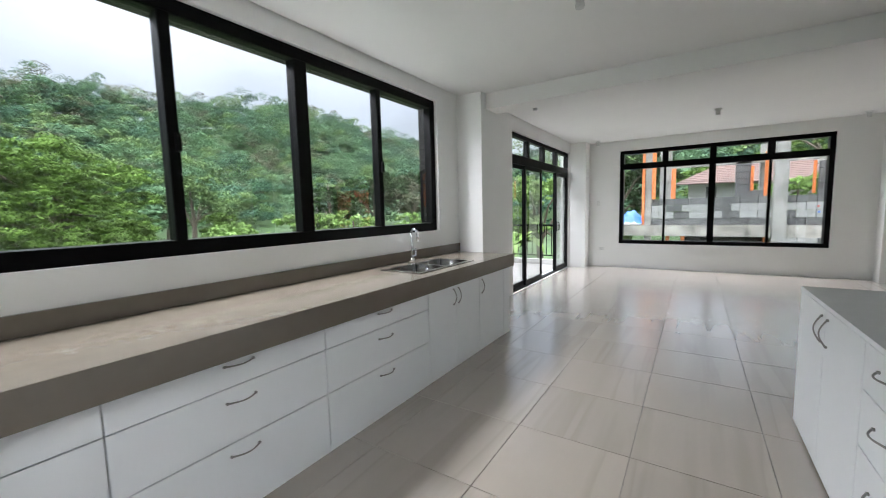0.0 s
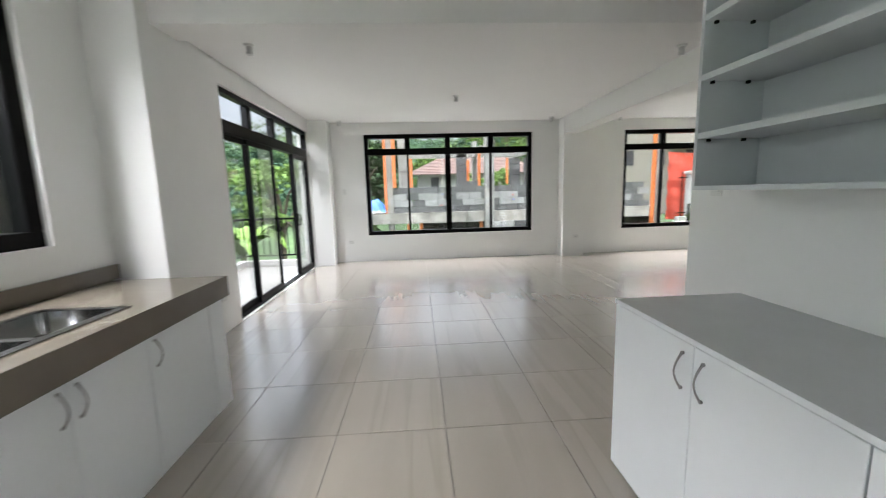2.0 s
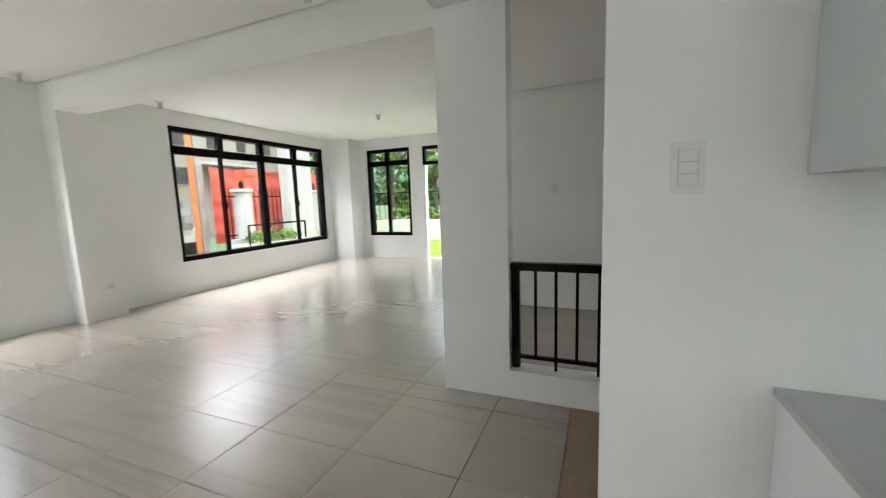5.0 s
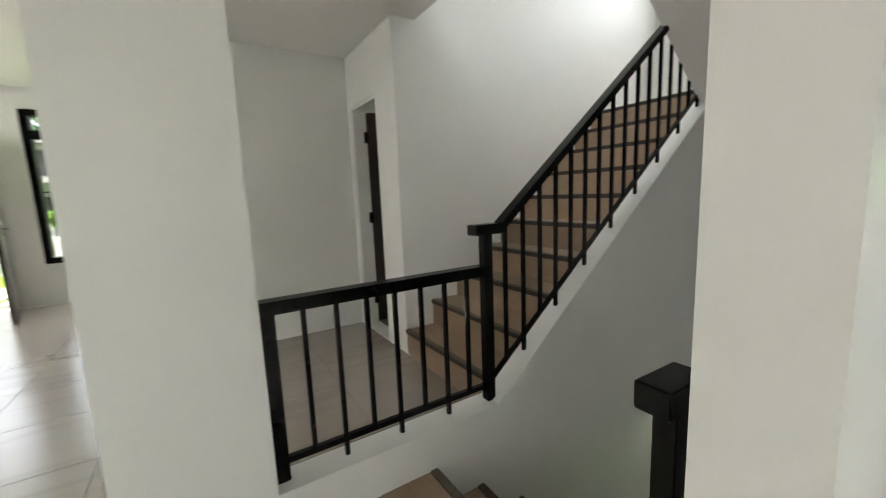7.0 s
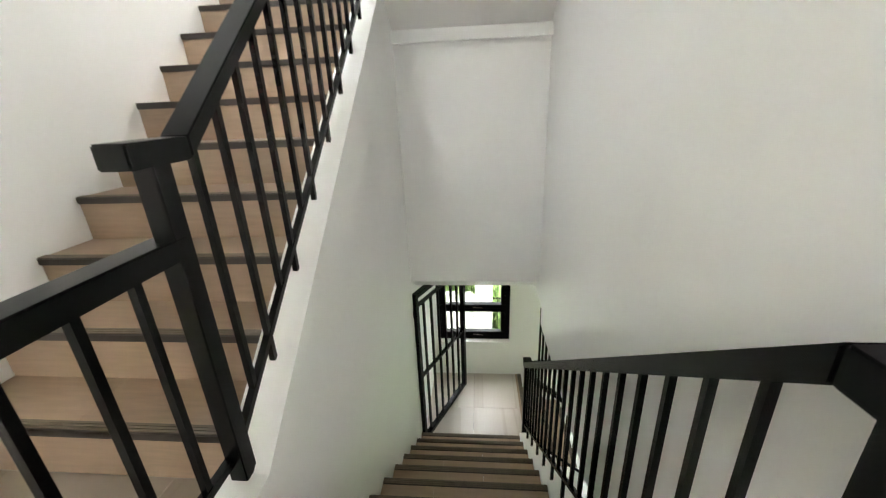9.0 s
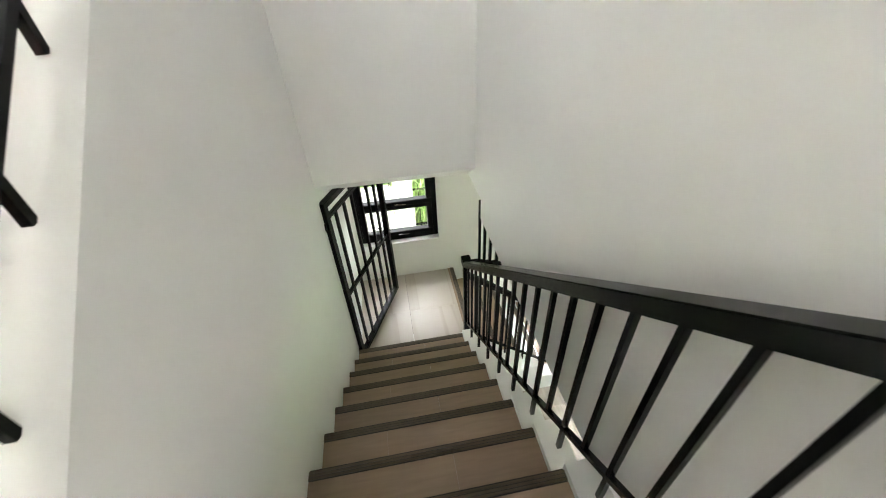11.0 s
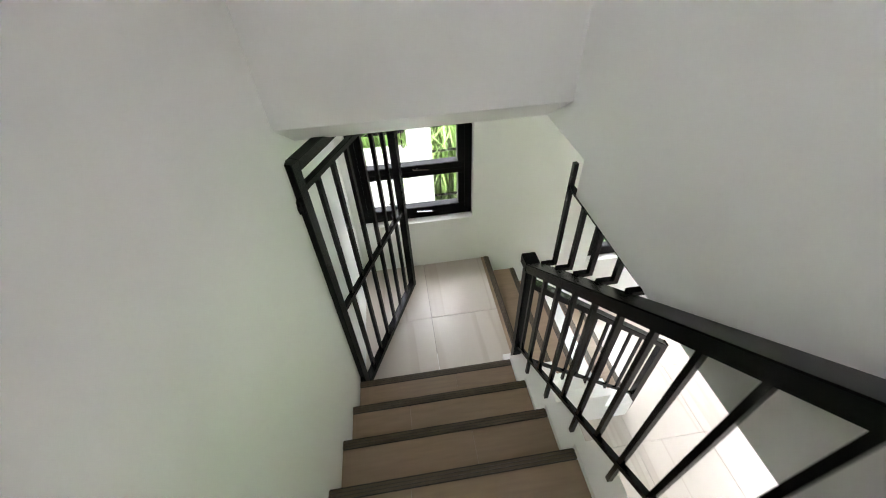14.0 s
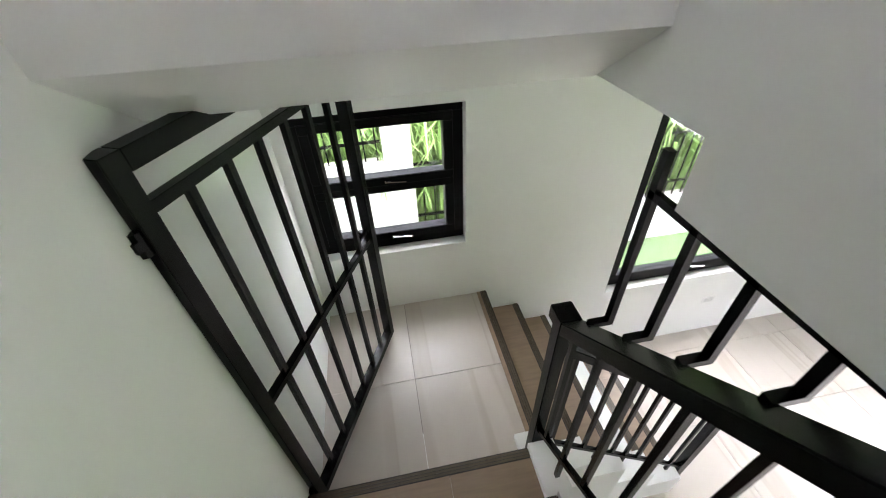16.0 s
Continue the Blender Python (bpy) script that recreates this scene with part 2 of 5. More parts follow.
def tube(bm, points, r, sides=8):
    """A round rod along points."""
    pts = [Vector(p) for p in points]
    rings = []
    ref = Vector((0.31, 0.52, 0.79))
    for i, p in enumerate(pts):
        d = (pts[min(i + 1, len(pts) - 1)] - pts[max(i - 1, 0)]).normalized()
        u = d.cross(ref).normalized()
        v = d.cross(u)
        rr = r[i] if isinstance(r, (list, tuple)) else r
        rings.append([bm.verts.new(p + (u * math.cos(2 * math.pi * k / sides) + v * math.sin(2 * math.pi * k / sides)) * rr) for k in range(sides)])
    for a, b in zip(rings, rings[1:]):
        for k in range(sides):
            bm.faces.new((a[k], a[(k + 1) % sides], b[(k + 1) % sides], b[k]))
    bm.faces.new(rings[0][::-1])
    bm.faces.new(rings[-1])


def finish(bm, name, mat, bevel=0.0, smooth=False):
    bmesh.ops.recalc_face_normals(bm, faces=bm.faces)
    if bevel:
        bmesh.ops.bevel(bm, geom=[e for e in bm.edges if e.is_manifold and e.calc_face_angle(0) > 0.5], offset=bevel, segments=2, affect="EDGES", clamp_overlap=True)
    me = bpy.data.meshes.new(name)
    bm.to_mesh(me)
    bm.free()
    me.materials.append(mat)
    if smooth:
        for p in me.polygons:
            p.use_smooth = True
    return me


def part(name, bm, mat, parent=None, label="", bevel=0.0, smooth=False):
    ob = new(name, finish(bm, name, mat, bevel, smooth))
    if parent is not None:
        ob.parent = parent
    if label:
        tagged(ob, label)
    return ob


def boxpart(name, dims, mat, parent=None, label="", bevel=0.0):
    bm = bmesh.new()
    box(bm, *dims)
    return part(name, bm, mat, parent, label, bevel)


def thing(name, label, category, group="", kind="", at=(0, 0, 0)):
    ob = new(name)
    ob.empty_display_size = 0.1
    return tagged(ob, label, category, group, kind)


def structure(name, bm, mat, label, category):
    return tagged(part(name, bm, mat), label, category, kind="structure")


# ---- plan ----
WX, EX, NY, SY = -1.84, 8.533, 9.60, -0.21
KW0, KW1, KWE = 1.695, 1.88, 3.724          # wall between kitchen and stairs
PX0, PX1 = 2.98, 3.12                      # wall between the two flights
KZ, LZ, HZ = 2.66, 2.75, 2.515              # ceilings: kitchen, living room, hall
RISE, GO_DOWN, GO_UP = 0.2, 0.262, 0.2462
LAND, LOWER = -2.2, -3.2
PAR = 0.19                                 # top of the parapet between the flights


def wall_boxes(bm, axis, lo, hi, z0, z1, t0, t1, holes=()):
    """A wall along x or y from lo to hi with rectangular holes (a, b, za, zb), t0..t1 thick."""
    cuts = sorted({lo, hi, *[h[0] for h in holes], *[h[1] for h in holes]})
    for a, b in zip(cuts, cuts[1:]):
        spans = sorted((h[2], h[3]) for h in holes if h[0] <= a + 1e-6 and h[1] >= b - 1e-6)
        z = z0
        for s0, s1 in [*spans, (z1, z1)]:
            if s0 > z + 1e-4:
                if axis == "x":
                    box(bm, a, t0, z, b, t1, s0)
                else:
                    box(bm, t0, a, z, t1, b, s0)
            z = s1
    bmesh.ops.remove_doubles(bm, verts=bm.verts, dist=1e-4)


W1 = (-0.868, 2.53, 0.523, 2.53)
W2 = (4.468, 7.878, 0.503, 2.535)
KWIN = (0.30, 3.872, 1.128, 2.518)
SLIDE = (5.935, 9.18, 0.0, 2.535)
EWIN = (7.753, 8.888, 0.52, 2.515)
EDOOR = (6.43, 7.443, 0.0, 2.505)
EWIN2 = (5.00, 6.15, 0.544, 2.50)
LWIN = (2.01, 2.92, -1.715, -0.82)
LWIN2 = (-0.34, 0.87, -2.45, -0.95)
FILLWIN = (-0.55, 1.15, 1.0, 2.35)

bm = bmesh.new()
wall_boxes(bm, "x", WX - 0.2, EX + 0.2, -0.1, 3.0, NY, NY + 0.2, [W1, W2])
structure("wall_north", bm, PAINT, "plain white painted wall with two wide black windows", "wall")
bm = bmesh.new()
wall_boxes(bm, "y", SY - 0.2, NY, -0.1, 3.0, WX - 0.2, WX, [KWIN, SLIDE])
structure("wall_west", bm, PAINT, "white painted wall with kitchen window and sliding door", "wall")
bm = bmesh.new()
wall_boxes(bm, "y", 4.9, NY, -0.1, 3.0, EX, EX + 0.2, [EWIN, EDOOR, EWIN2])
structure("wall_east", bm, PAINT, "white painted wall with front door and windows", "wall")
# the high unseen opening is added to let the stairwell lamp in
bm = bmesh.new()
wall_boxes(bm, "x", WX - 0.2, 4.41, LOWER - 0.2, 5.4, SY - 0.2, SY, [LWIN, LWIN2, FILLWIN, (2.2, 3.95, 3.25, 4.45)])
structure("wall_south", bm, PAINT, "white painted outer wall with small lower windows", "wall")
# wall between kitchen and stairs, its foot stepped over the lower flight
bm = bmesh.new()
prism(bm, [(SY, -0.46), (1.122, -0.46), (1.122, -0.618), (KWE, -0.618), (KWE, 5.4), (SY, 5.4)], "x", KW0, KW1)
structure("wall_stair_west", bm, PAINT, "white painted partition between kitchen and stairs", "wall")
# wall between the flights: low parapet, then a sloping kerb beside the upper flight
s_up = RISE / GO_UP
prof = [(SY, LAND - 0.2), (4.725, LAND - 0.2), (4.725, 2.8), (4.27, 2.8), (4.27, PAR), (3.235, PAR)]
prof += [(0.90, PAR + (3.235 - 0.90) * s_up), (SY, PAR + (3.235 - 0.90) * s_up)]
bm = bmesh.new()
prism(bm, prof, "x", PX0, PX1)
structure("wall_stair_middle", bm, PAINT, "white pier with low parapet and sloping stair kerb", "wall")
# header over the landing, the beam above it and the sloping underside of the flight above
bm = bmesh.new()
prism(bm, [(0.95, -0.31), (0.95, 1.64), (0.71, 1.64), (0.71, -0.465)], "x", KW1, PX0)
box(bm, KW1, 0.95, 1.535, PX0, 1.0, 1.61)
structure("wall_stair_header", bm, PAINT, "white header wall across the stair above the landing", "wall")
bm = bmesh.new()
prism(bm, [(0.926, 1.605), (3.6, 1.605 + 2.674 * 0.8), (3.6, 1.80 + 2.674 * 0.8), (0.926, 1.80)], "x", KW1, PX1 - 0.07)
structure("ceiling_stair_soffit", bm, CEIL, "white sloping underside of the flight above", "ceiling")
# upper stairwell enclosure
bm = bmesh.new()
box(bm, 4.225, SY, -0.1, 4.41, 3.112, 5.4)
structure("wall_stair_east", bm, PAINT, "tall white wall beside the upper flight", "wall")
bm = bmesh.new()
wall_boxes(bm, "x", 4.41, 5.45, -0.1, HZ + 0.3, 2.97, 3.112, [(4.575, 5.16, 0.0, 2.06)])
structure("wall_hall_south", bm, PAINT, "white hall wall with a narrow doorway", "wall")
bm = bmesh.new()
box(bm, 5.225, 3.112, -0.1, 5.45, 4.9, HZ + 0.3)
structure("wall_hall_east", bm, PAINT, "plain white hall wall", "wall")
bm = bmesh.new()
box(bm, 5.25, 4.72, -0.1, EX + 0.2, 4.9, 3.0)
structure("wall_living_south", bm, PAINT, "plain white wall", "wall")
# room behind the hall door
bm = bmesh.new()
box(bm, 4.41, 1.2, -0.1, 5.9, 1.3, 2.6)
box(bm, 5.9, 1.2, -0.1, 6.0, 2.97, 2.6)
box(bm, 4.41, 1.3, 2.5, 5.9, 2.97, 2.6)
structure("wall_small_room", bm, PAINT, "white walls of the small room behind the door", "wall")
# pilasters and beams
for nm, d in (("wall_pilaster_kitchen", (WX, 4.29, 0, -1.52, 4.64, LZ)), ("wall_pilaster_north_west", (WX, 9.22, 0, -1.50, NY, LZ)),
              ("wall_pilaster_north", (3.08, 9.32, 0, 3.52, NY, LZ)), ("wall_pilaster_north_east", (8.08, 9.05, 0, EX, NY, LZ))):
    bm = bmesh.new()
    box(bm, *d)
    structure(nm, bm, PAINT, "white painted pilaster standing out of the wall", "pilaster")
bm = bmesh.new()
box(bm, -1.52, 4.42, 2.49, 3.08, 4.72, 3.0)
structure("beam_kitchen", bm, CEIL, "white ceiling beam between kitchen and living room", "beam")
bm = bmesh.new()
box(bm, 3.085, 4.62, 2.44, 3.36, 9.32, 3.0)
structure("beam_living", bm, CEIL, "white ceiling beam across the living room", "beam")
# ceilings with a recessed edge joint
for nm, d, z in (("ceiling_kitchen", (WX, SY, KW0, 4.42), KZ), ("ceiling_living_west", (WX, 4.72, 3.08, NY), LZ),
                 ("ceiling_living_east", (3.36, 4.72, EX, NY), LZ), ("ceiling_hall", (PX1, 2.90, 5.225, 4.72), HZ), ("ceiling_gallery", (KW0, 3.55, PX0, 4.42), KZ)):
    bm = bmesh.new()
    g = 0.018
    box(bm, d[0] + g, d[1] + g, z, d[2] - g, d[3] - g, z + 0.05)
    box(bm, d[0] - 0.02, d[1] - 0.02, z + 0.11, d[2] + 0.02, d[3] + 0.02, z + 0.16)
    structure(nm, bm, CEIL, "flat white plasterboard ceiling with a shadow gap", "ceiling")
bm = bmesh.new()
box(bm, WX - 0.4, SY - 0.4, 5.4, 4.6, 4.0, 5.5)
structure("ceiling_stairwell", bm, CEIL, "white ceiling high over the stairwell", "ceiling")
# unseen upper opening, added to let daylight into the stairwell
bm = bmesh.new()
wall_boxes(bm, "x", KW0, 4.41, 3.0, 5.4, 3.6, 3.75, [(3.3, 4.1, 3.6, 4.9)])
box(bm, 3.12, 3.6, HZ + 0.2, 4.21, 3.75, 3.0)
structure("wall_stair_north_upper", bm, PAINT, "unseen white wall of the upper storey with an added opening", "wall")
# roof slab closes the storey
bm = bmesh.new()
box(bm, WX - 0.3, 3.75, 3.0, EX + 0.4, NY + 0.4, 3.15)
box(bm, WX - 0.3, SY - 0.3, 3.0, KW0, 3.75, 3.15)
box(bm, 4.41, 1.0, 3.0, EX + 0.4, 3.75, 3.15)
structure("ceiling_roof_slab", bm, CEIL, "grey roof slab over the storey", "roof")
# structural floors below the tiles
bm = bmesh.new()
box(bm, WX - 0.2, SY - 0.2, -0.48, KW0, NY + 0.2, -0.014)
box(bm, KW0, 3.885, -0.48, PX0, NY + 0.2, -0.014)
box(bm, PX0, 4.72, -0.48, EX + 0.2, NY + 0.2, -0.014)
box(bm, PX1, 2.90, -0.48, 5.25, 4.72, -0.014)
box(bm, 4.41, 1.2, -0.48, 5.9, 3.2, -0.014)
structure("floor", bm, GROUT, "grey bedding and joints under the floor tiles", "floor")
bm = bmesh.new()
box(bm, 1.86, SY, LAND - 0.2, PX0, 0.72, LAND - 0.014)
structure("floor_landing", bm, GROUT, "landing slab under the tiles", "floor")
bm = bmesh.new()
box(bm, WX, SY, LOWER - 0.2, PX0, 5.0, LOWER - 0.014)
structure("floor_lower", bm, GROUT, "lower storey floor slab under the tiles", "floor")
# the unseen west opening is added to brighten the lower room
bm = bmesh.new()
wall_boxes(bm, "y", SY - 0.2, 5.2, LOWER - 0.2, -0.48, WX - 0.2, WX, [(0.9, 4.2, -2.5, -0.9)])
box(bm, WX, 5.0, LOWER - 0.2, 1.7, 5.2, -0.48)
box(bm, 1.7, 4.0, LOWER - 0.2, PX0, 5.2, -0.48)
structure("wall_lower", bm, PAINT, "white walls of the lower room", "wall")


# ---- windows and doors ----
def framed_window(name, axis, a, b, z0, z1, face, depth, uprights, transom, label, handles=(), rail=0.075, side=1, upper=True):
    """A black metal window in a wall along axis at 'face' (its inner side); uprights: (position, width); transom: (height, width) or None.
    side: +1 when outdoors lies towards the larger coordinate."""
    w = thing(name, label, "window", kind="structure")
    d0, d1 = face, face + side * depth

    def put(nm, u0, u1, za, zb, mat=BLACKF, e0=0.0, e1=0.0, bev=0.004):
        bm = bmesh.new()
        s0, s1 = d0 + side * e0, d1 - side * e1
        if axis == "x":
            box(bm, u0, s0, za, u1, s1, zb)
        else:
            box(bm, s0, u0, za, s1, u1, zb)
        return part(nm, bm, mat, w, bevel=bev)
    put("frame_sill", a, b, z0, z0 + rail, e1=-0.068)
    put("frame_head", a, b, z1 - rail, z1, e1=-0.068)
    put("frame_jamb", a, a + rail, z0 + rail, z1 - rail, e1=-0.068)
    put("frame_jamb", b - rail, b, z0 + rail, z1 - rail, e1=-0.068)
    zt = z1 - rail
    if transom:
        put("transom", a + rail, b - rail, transom[0] - transom[1] / 2, transom[0] + transom[1] / 2)
        zt = transom[0] - transom[1] / 2
    marks = sorted(uprights)
    edges = [a + rail]
    for pos, wd in marks:
        put("mullion", pos - wd / 2, pos + wd / 2, z0 + rail, zt, e0=0.006 if wd < 0.06 else 0.0)
        if transom and upper:
            put("mullion", pos - 0.055, pos + 0.055, transom[0] + transom[1] / 2, z1 - rail)
        edges += [pos - wd / 2, pos + wd / 2]
    edges.append(b - rail)
    for i in range(0, len(edges), 2):
        g = put("pane", edges[i], edges[i + 1], z0 + rail, zt, GLASS, depth * 0.45, depth * 0.55 - 0.005, 0)
        g.visible_shadow = False
        if transom:
            lo = edges[i] if i == 0 else marks[i // 2 - 1][0] + 0.055
            hi = edges[i + 1] if i + 2 >= len(edges) else marks[i // 2][0] - 0.055
            g = put("pane", lo, hi, transom[0] + transom[1] / 2, z1 - rail, GLASS, depth * 0.45, depth * 0.55 - 0.005, 0)
            g.visible_shadow = False
    for u, z in handles:
        bm = bmesh.new()
        s0 = d0 - side * 0.03
        if axis == "x":
            box(bm, u - 0.012, s0, z - 0.05, u + 0.012, d0, z + 0.05)
        else:
            box(bm, s0, u - 0.012, z - 0.05, d0, u + 0.012, z + 0.05)
        part("latch", bm, BLACKF, w, "black sash latch", bevel=0.004)
    return w


for nm, W, ms in (("window_1", W1, (-0.01, 0.80, 1.68)), ("window_2", W2, (5.33, 6.17, 7.03))):
    framed_window(nm, "x", W[0], W[1], W[2], W[3], NY + 0.035, 0.09, [(ms[0], 0.04), (ms[1], 0.11), (ms[2], 0.04)], (2.19, 0.12),
                  "wide black sliding window with a row of top lights", handles=[(ms[0], 1.35), (ms[2], 1.35)])
framed_window("window_3", "y", KWIN[0], KWIN[1], KWIN[2], KWIN[3], WX - 0.035, 0.09, [(1.31, 0.06), (2.165, 0.11), (2.992, 0.055)], None,
              "wide black sliding kitchen window over the counter", handles=[(1.325, 1.75), (2.992, 1.75)], rail=0.085, side=-1)
framed_window("window_4", "y", EWIN[0], EWIN[1], EWIN[2], EWIN[3], EX + 0.035, 0.09, [(8.36, 0.06)], (2.19, 0.11), "narrow black window beside the front door")
framed_window("window_5", "y", EWIN2[0], EWIN2[1], EWIN2[2], EWIN2[3], EX + 0.035, 0.09, [(5.57, 0.06)], (2.19, 0.11), "narrow black window beyond the front door")
# unseen window added behind the viewpoint to brighten the cabinet fronts
framed_window("unseen_fill_window", "x", FILLWIN[0], FILLWIN[1], FILLWIN[2], FILLWIN[3], SY - 0.035, 0.09, [(0.30, 0.06)], None, "unseen black sliding window added to light the kitchen fronts", side=-1)


# lower windows: two awning sashes one above the other
def awning_window(name, x0, x1, z0, z1, rows, label):
    w = thing(name, label, "window", kind="structure")
    y0, y1 = SY - 0.15, SY - 0.07
    r = 0.06

    def put(nm, xa, xb, za, zb, ya=y0, yb=y1, mat=BLACKF, parent=w, lab=""):
        bm = bmesh.new()
        box(bm, xa, ya, za, xb, yb, zb)
        return part(nm, bm, mat, parent, lab, bevel=0.004 if mat is BLACKF else 0)
    put("frame_sill", x0, x1, z0, z0 + r)
    put("frame_head", x0, x1, z1 - r, z1)
    put("frame_jamb", x0, x0 + r, z0 + r, z1 - r)
    put("frame_jamb", x1 - r, x1, z0 + r, z1 - r)
    step = (z1 - z0 - 2 * r) / rows
    for k in range(rows):
        za, zb = z0 + r + k * step, z0 + r + (k + 1) * step
        sash = put("sash", x0 + r, x1 - r, za, za + 0.05, y0 + 0.01, y1 + 0.008)
        put("sash_rail", x0 + r, x1 - r, zb - 0.05, zb, y0 + 0.01, y1 + 0.006, parent=sash)
        put("sash_stile", x0 + r, x0 + r + 0.05, za + 0.05, zb - 0.05, y0 + 0.01, y1 + 0.006, parent=sash)
        put("sash_stile", x1 - r - 0.05, x1 - r, za + 0.05, zb - 0.05, y0 + 0.01, y1 + 0.006, parent=sash)
        g = put("pane", x0 + r + 0.05, x1 - r - 0.05, za + 0.05, zb - 0.05, y0 + 0.04, y0 + 0.045, GLASS)
        g.visible_shadow = False
        hx = x0 + r + 0.36
        bm = bmesh.new()
        box(bm, hx, y1 + 0.008, za + 0.018, hx + 0.035, y1 + 0.022, za + 0.032)
        bar(bm, (hx + 0.03, y1 + 0.028, za + 0.028), (hx - 0.085, y1 + 0.034, za + 0.022), 0.009, 0.006)
        part("handle", bm, CHROME, w, "small chrome window handle")
    return w


awning_window("window_6", LWIN[0], LWIN[1], LWIN[2], LWIN[3], 2, "black two-sash awning window over the landing")
awning_window("window_7", LWIN2[0], LWIN2[1], LWIN2[2], LWIN2[3], 1, "black window of the lower room")

# balcony sliding door, one leaf slid open
slide = thing("door_1", "black sliding glass balcony door standing partly open", "door", kind="structure")
sx0, sx1 = WX - 0.125, WX - 0.035
LEAFW = (SLIDE[1] - SLIDE[0]) / 4
for nm, d in (("frame_head", (sx0, SLIDE[0], SLIDE[3] - 0.06, sx1, SLIDE[1], SLIDE[3])),
              ("frame_jamb", (sx0, SLIDE[0], 0.0, sx1, SLIDE[0] + 0.05, SLIDE[3] - 0.06)),
              ("frame_jamb", (sx0, SLIDE[1] - 0.05, 0.0, sx1, SLIDE[1], SLIDE[3] - 0.06)),
              ("transom", (sx0, SLIDE[0] + 0.05, 2.06, sx1, SLIDE[1] - 0.05, 2.20)),
              ("track", (sx0, SLIDE[0] + 0.05, 0.0, sx1, SLIDE[1] - 0.05, 0.025))):
    boxpart(nm, d, BLACKF, slide, bevel=0.004)
for k in range(1, 4):
    y = SLIDE[0] + k * LEAFW
    boxpart("mullion", (sx0, y - 0.045, 2.20, sx1, y + 0.045, SLIDE[3] - 0.06), BLACKF, slide, bevel=0.004)
for k in range(4):
    y = SLIDE[0] + k * LEAFW
    g = boxpart("pane", (sx0 + 0.04, y + 0.05, 2.20, sx0 + 0.045, y + LEAFW - 0.05, SLIDE[3] - 0.06), GLASS, slide)
    g.visible_shadow = False


def sliding_leaf(y0, y1, dx, handle_y, tilt=0.0):
    leaf = boxpart("leaf_bottom", (sx0 + dx, y0, 0.026, sx0 + dx + 0.035, y1, 0.10), BLACKF, slide, bevel=0.003)
    boxpart("leaf_top", (sx0 + dx, y0, 2.0, sx0 + dx + 0.035, y1, 2.06), BLACKF, leaf, bevel=0.003)
    boxpart("stile", (sx0 + dx, y0, 0.10, sx0 + dx + 0.035, y0 + 0.05, 2.0), BLACKF, leaf, bevel=0.003)
    boxpart("stile", (sx0 + dx, y1 - 0.05, 0.10, sx0 + dx + 0.035, y1, 2.0), BLACKF, leaf, bevel=0.003)
    g = boxpart("pane", (sx0 + dx + 0.015, y0 + 0.05, 0.10, sx0 + dx + 0.02, y1 - 0.05, 2.0), GLASS, leaf)
    g.visible_shadow = False
    if handle_y is not None:
        bm = bmesh.new()
        x = sx0 + dx + 0.036
        tube(bm, [(x, handle_y, 0.87), (x + 0.05, handle_y, 0.89), (x + 0.05, handle_y, 1.04), (x, handle_y, 1.06)], 0.011)
        box(bm, x - 0.002, handle_y - 0.02, 0.85, x + 0.012, handle_y + 0.02, 1.08)
        part("handle", bm, BLACKF, leaf, "black pull handle")


sliding_leaf(SLIDE[0] + 0.05, 6.67, 0.005, None)
sliding_leaf(6.60, 7.46, 0.047, 7.43)
sliding_leaf(8.37, 9.13, 0.005, None)
sliding_leaf(8.34, 9.12, 0.047, 8.37)

# front door: frame, top light, leaf swung into the room
front = thing("door_2", "front door standing open with a clear light above", "door", kind="structure")
for nm, d in (("frame_head", (EX + 0.03, EDOOR[0], EDOOR[3] - 0.07, EX + 0.13, EDOOR[1], EDOOR[3])),
              ("transom", (EX + 0.03, EDOOR[0], 2.10, EX + 0.13, EDOOR[1], 2.17)),
              ("frame_jamb", (EX + 0.03, EDOOR[0], 2.17, EX + 0.13, EDOOR[0] + 0.06, EDOOR[3] - 0.07)),
              ("frame_jamb", (EX + 0.03, EDOOR[1] - 0.06, 2.17, EX + 0.13, EDOOR[1], EDOOR[3] - 0.07))):
    boxpart(nm, d, BLACKF, front, bevel=0.004)
boxpart("door_jamb", (EX + 0.02, EDOOR[1] - 0.05, 0, EX + 0.15, EDOOR[1], 2.10), PAINT, front, "white door jamb")
boxpart("door_jamb", (EX + 0.02, EDOOR[0], 0, EX + 0.15, EDOOR[0] + 0.04, 2.10), PAINT, front, "white door jamb")
g = boxpart("pane", (EX + 0.07, EDOOR[0] + 0.06, 2.17, EX + 0.075, EDOOR[1] - 0.06, EDOOR[3] - 0.07), GLASS, front)
g.visible_shadow = False
DOORF = material("taupe_door_skin", (0.30, 0.27, 0.235), 0.4, var=0.05, scale=10, stretch=(8, 8, 0.5))
leaf = part("leaf", (lambda b: (box(b, 0, -0.045, 0.01, 0.93, 0, 2.09), b)[1])(bmesh.new()), DOORF, front, "taupe door leaf", bevel=0.003)
leaf.matrix_basis = pose(EX + 0.03, EDOOR[0] + 0.04, 0, 0, 0, 194.5)
bm = bmesh.new()
for s in (-1, 1):
    yy = -0.0225 + s * 0.05
    box(bm, 0.86, yy - 0.008, 0.98, 0.90, yy + 0.008, 1.14)
    tube(bm, [(0.88, yy, 1.06), (0.88, yy + s * 0.03, 1.06), (0.76, yy + s * 0.035, 1.06)], 0.009)
part("handle", bm, STEEL, leaf, "steel lever handle")
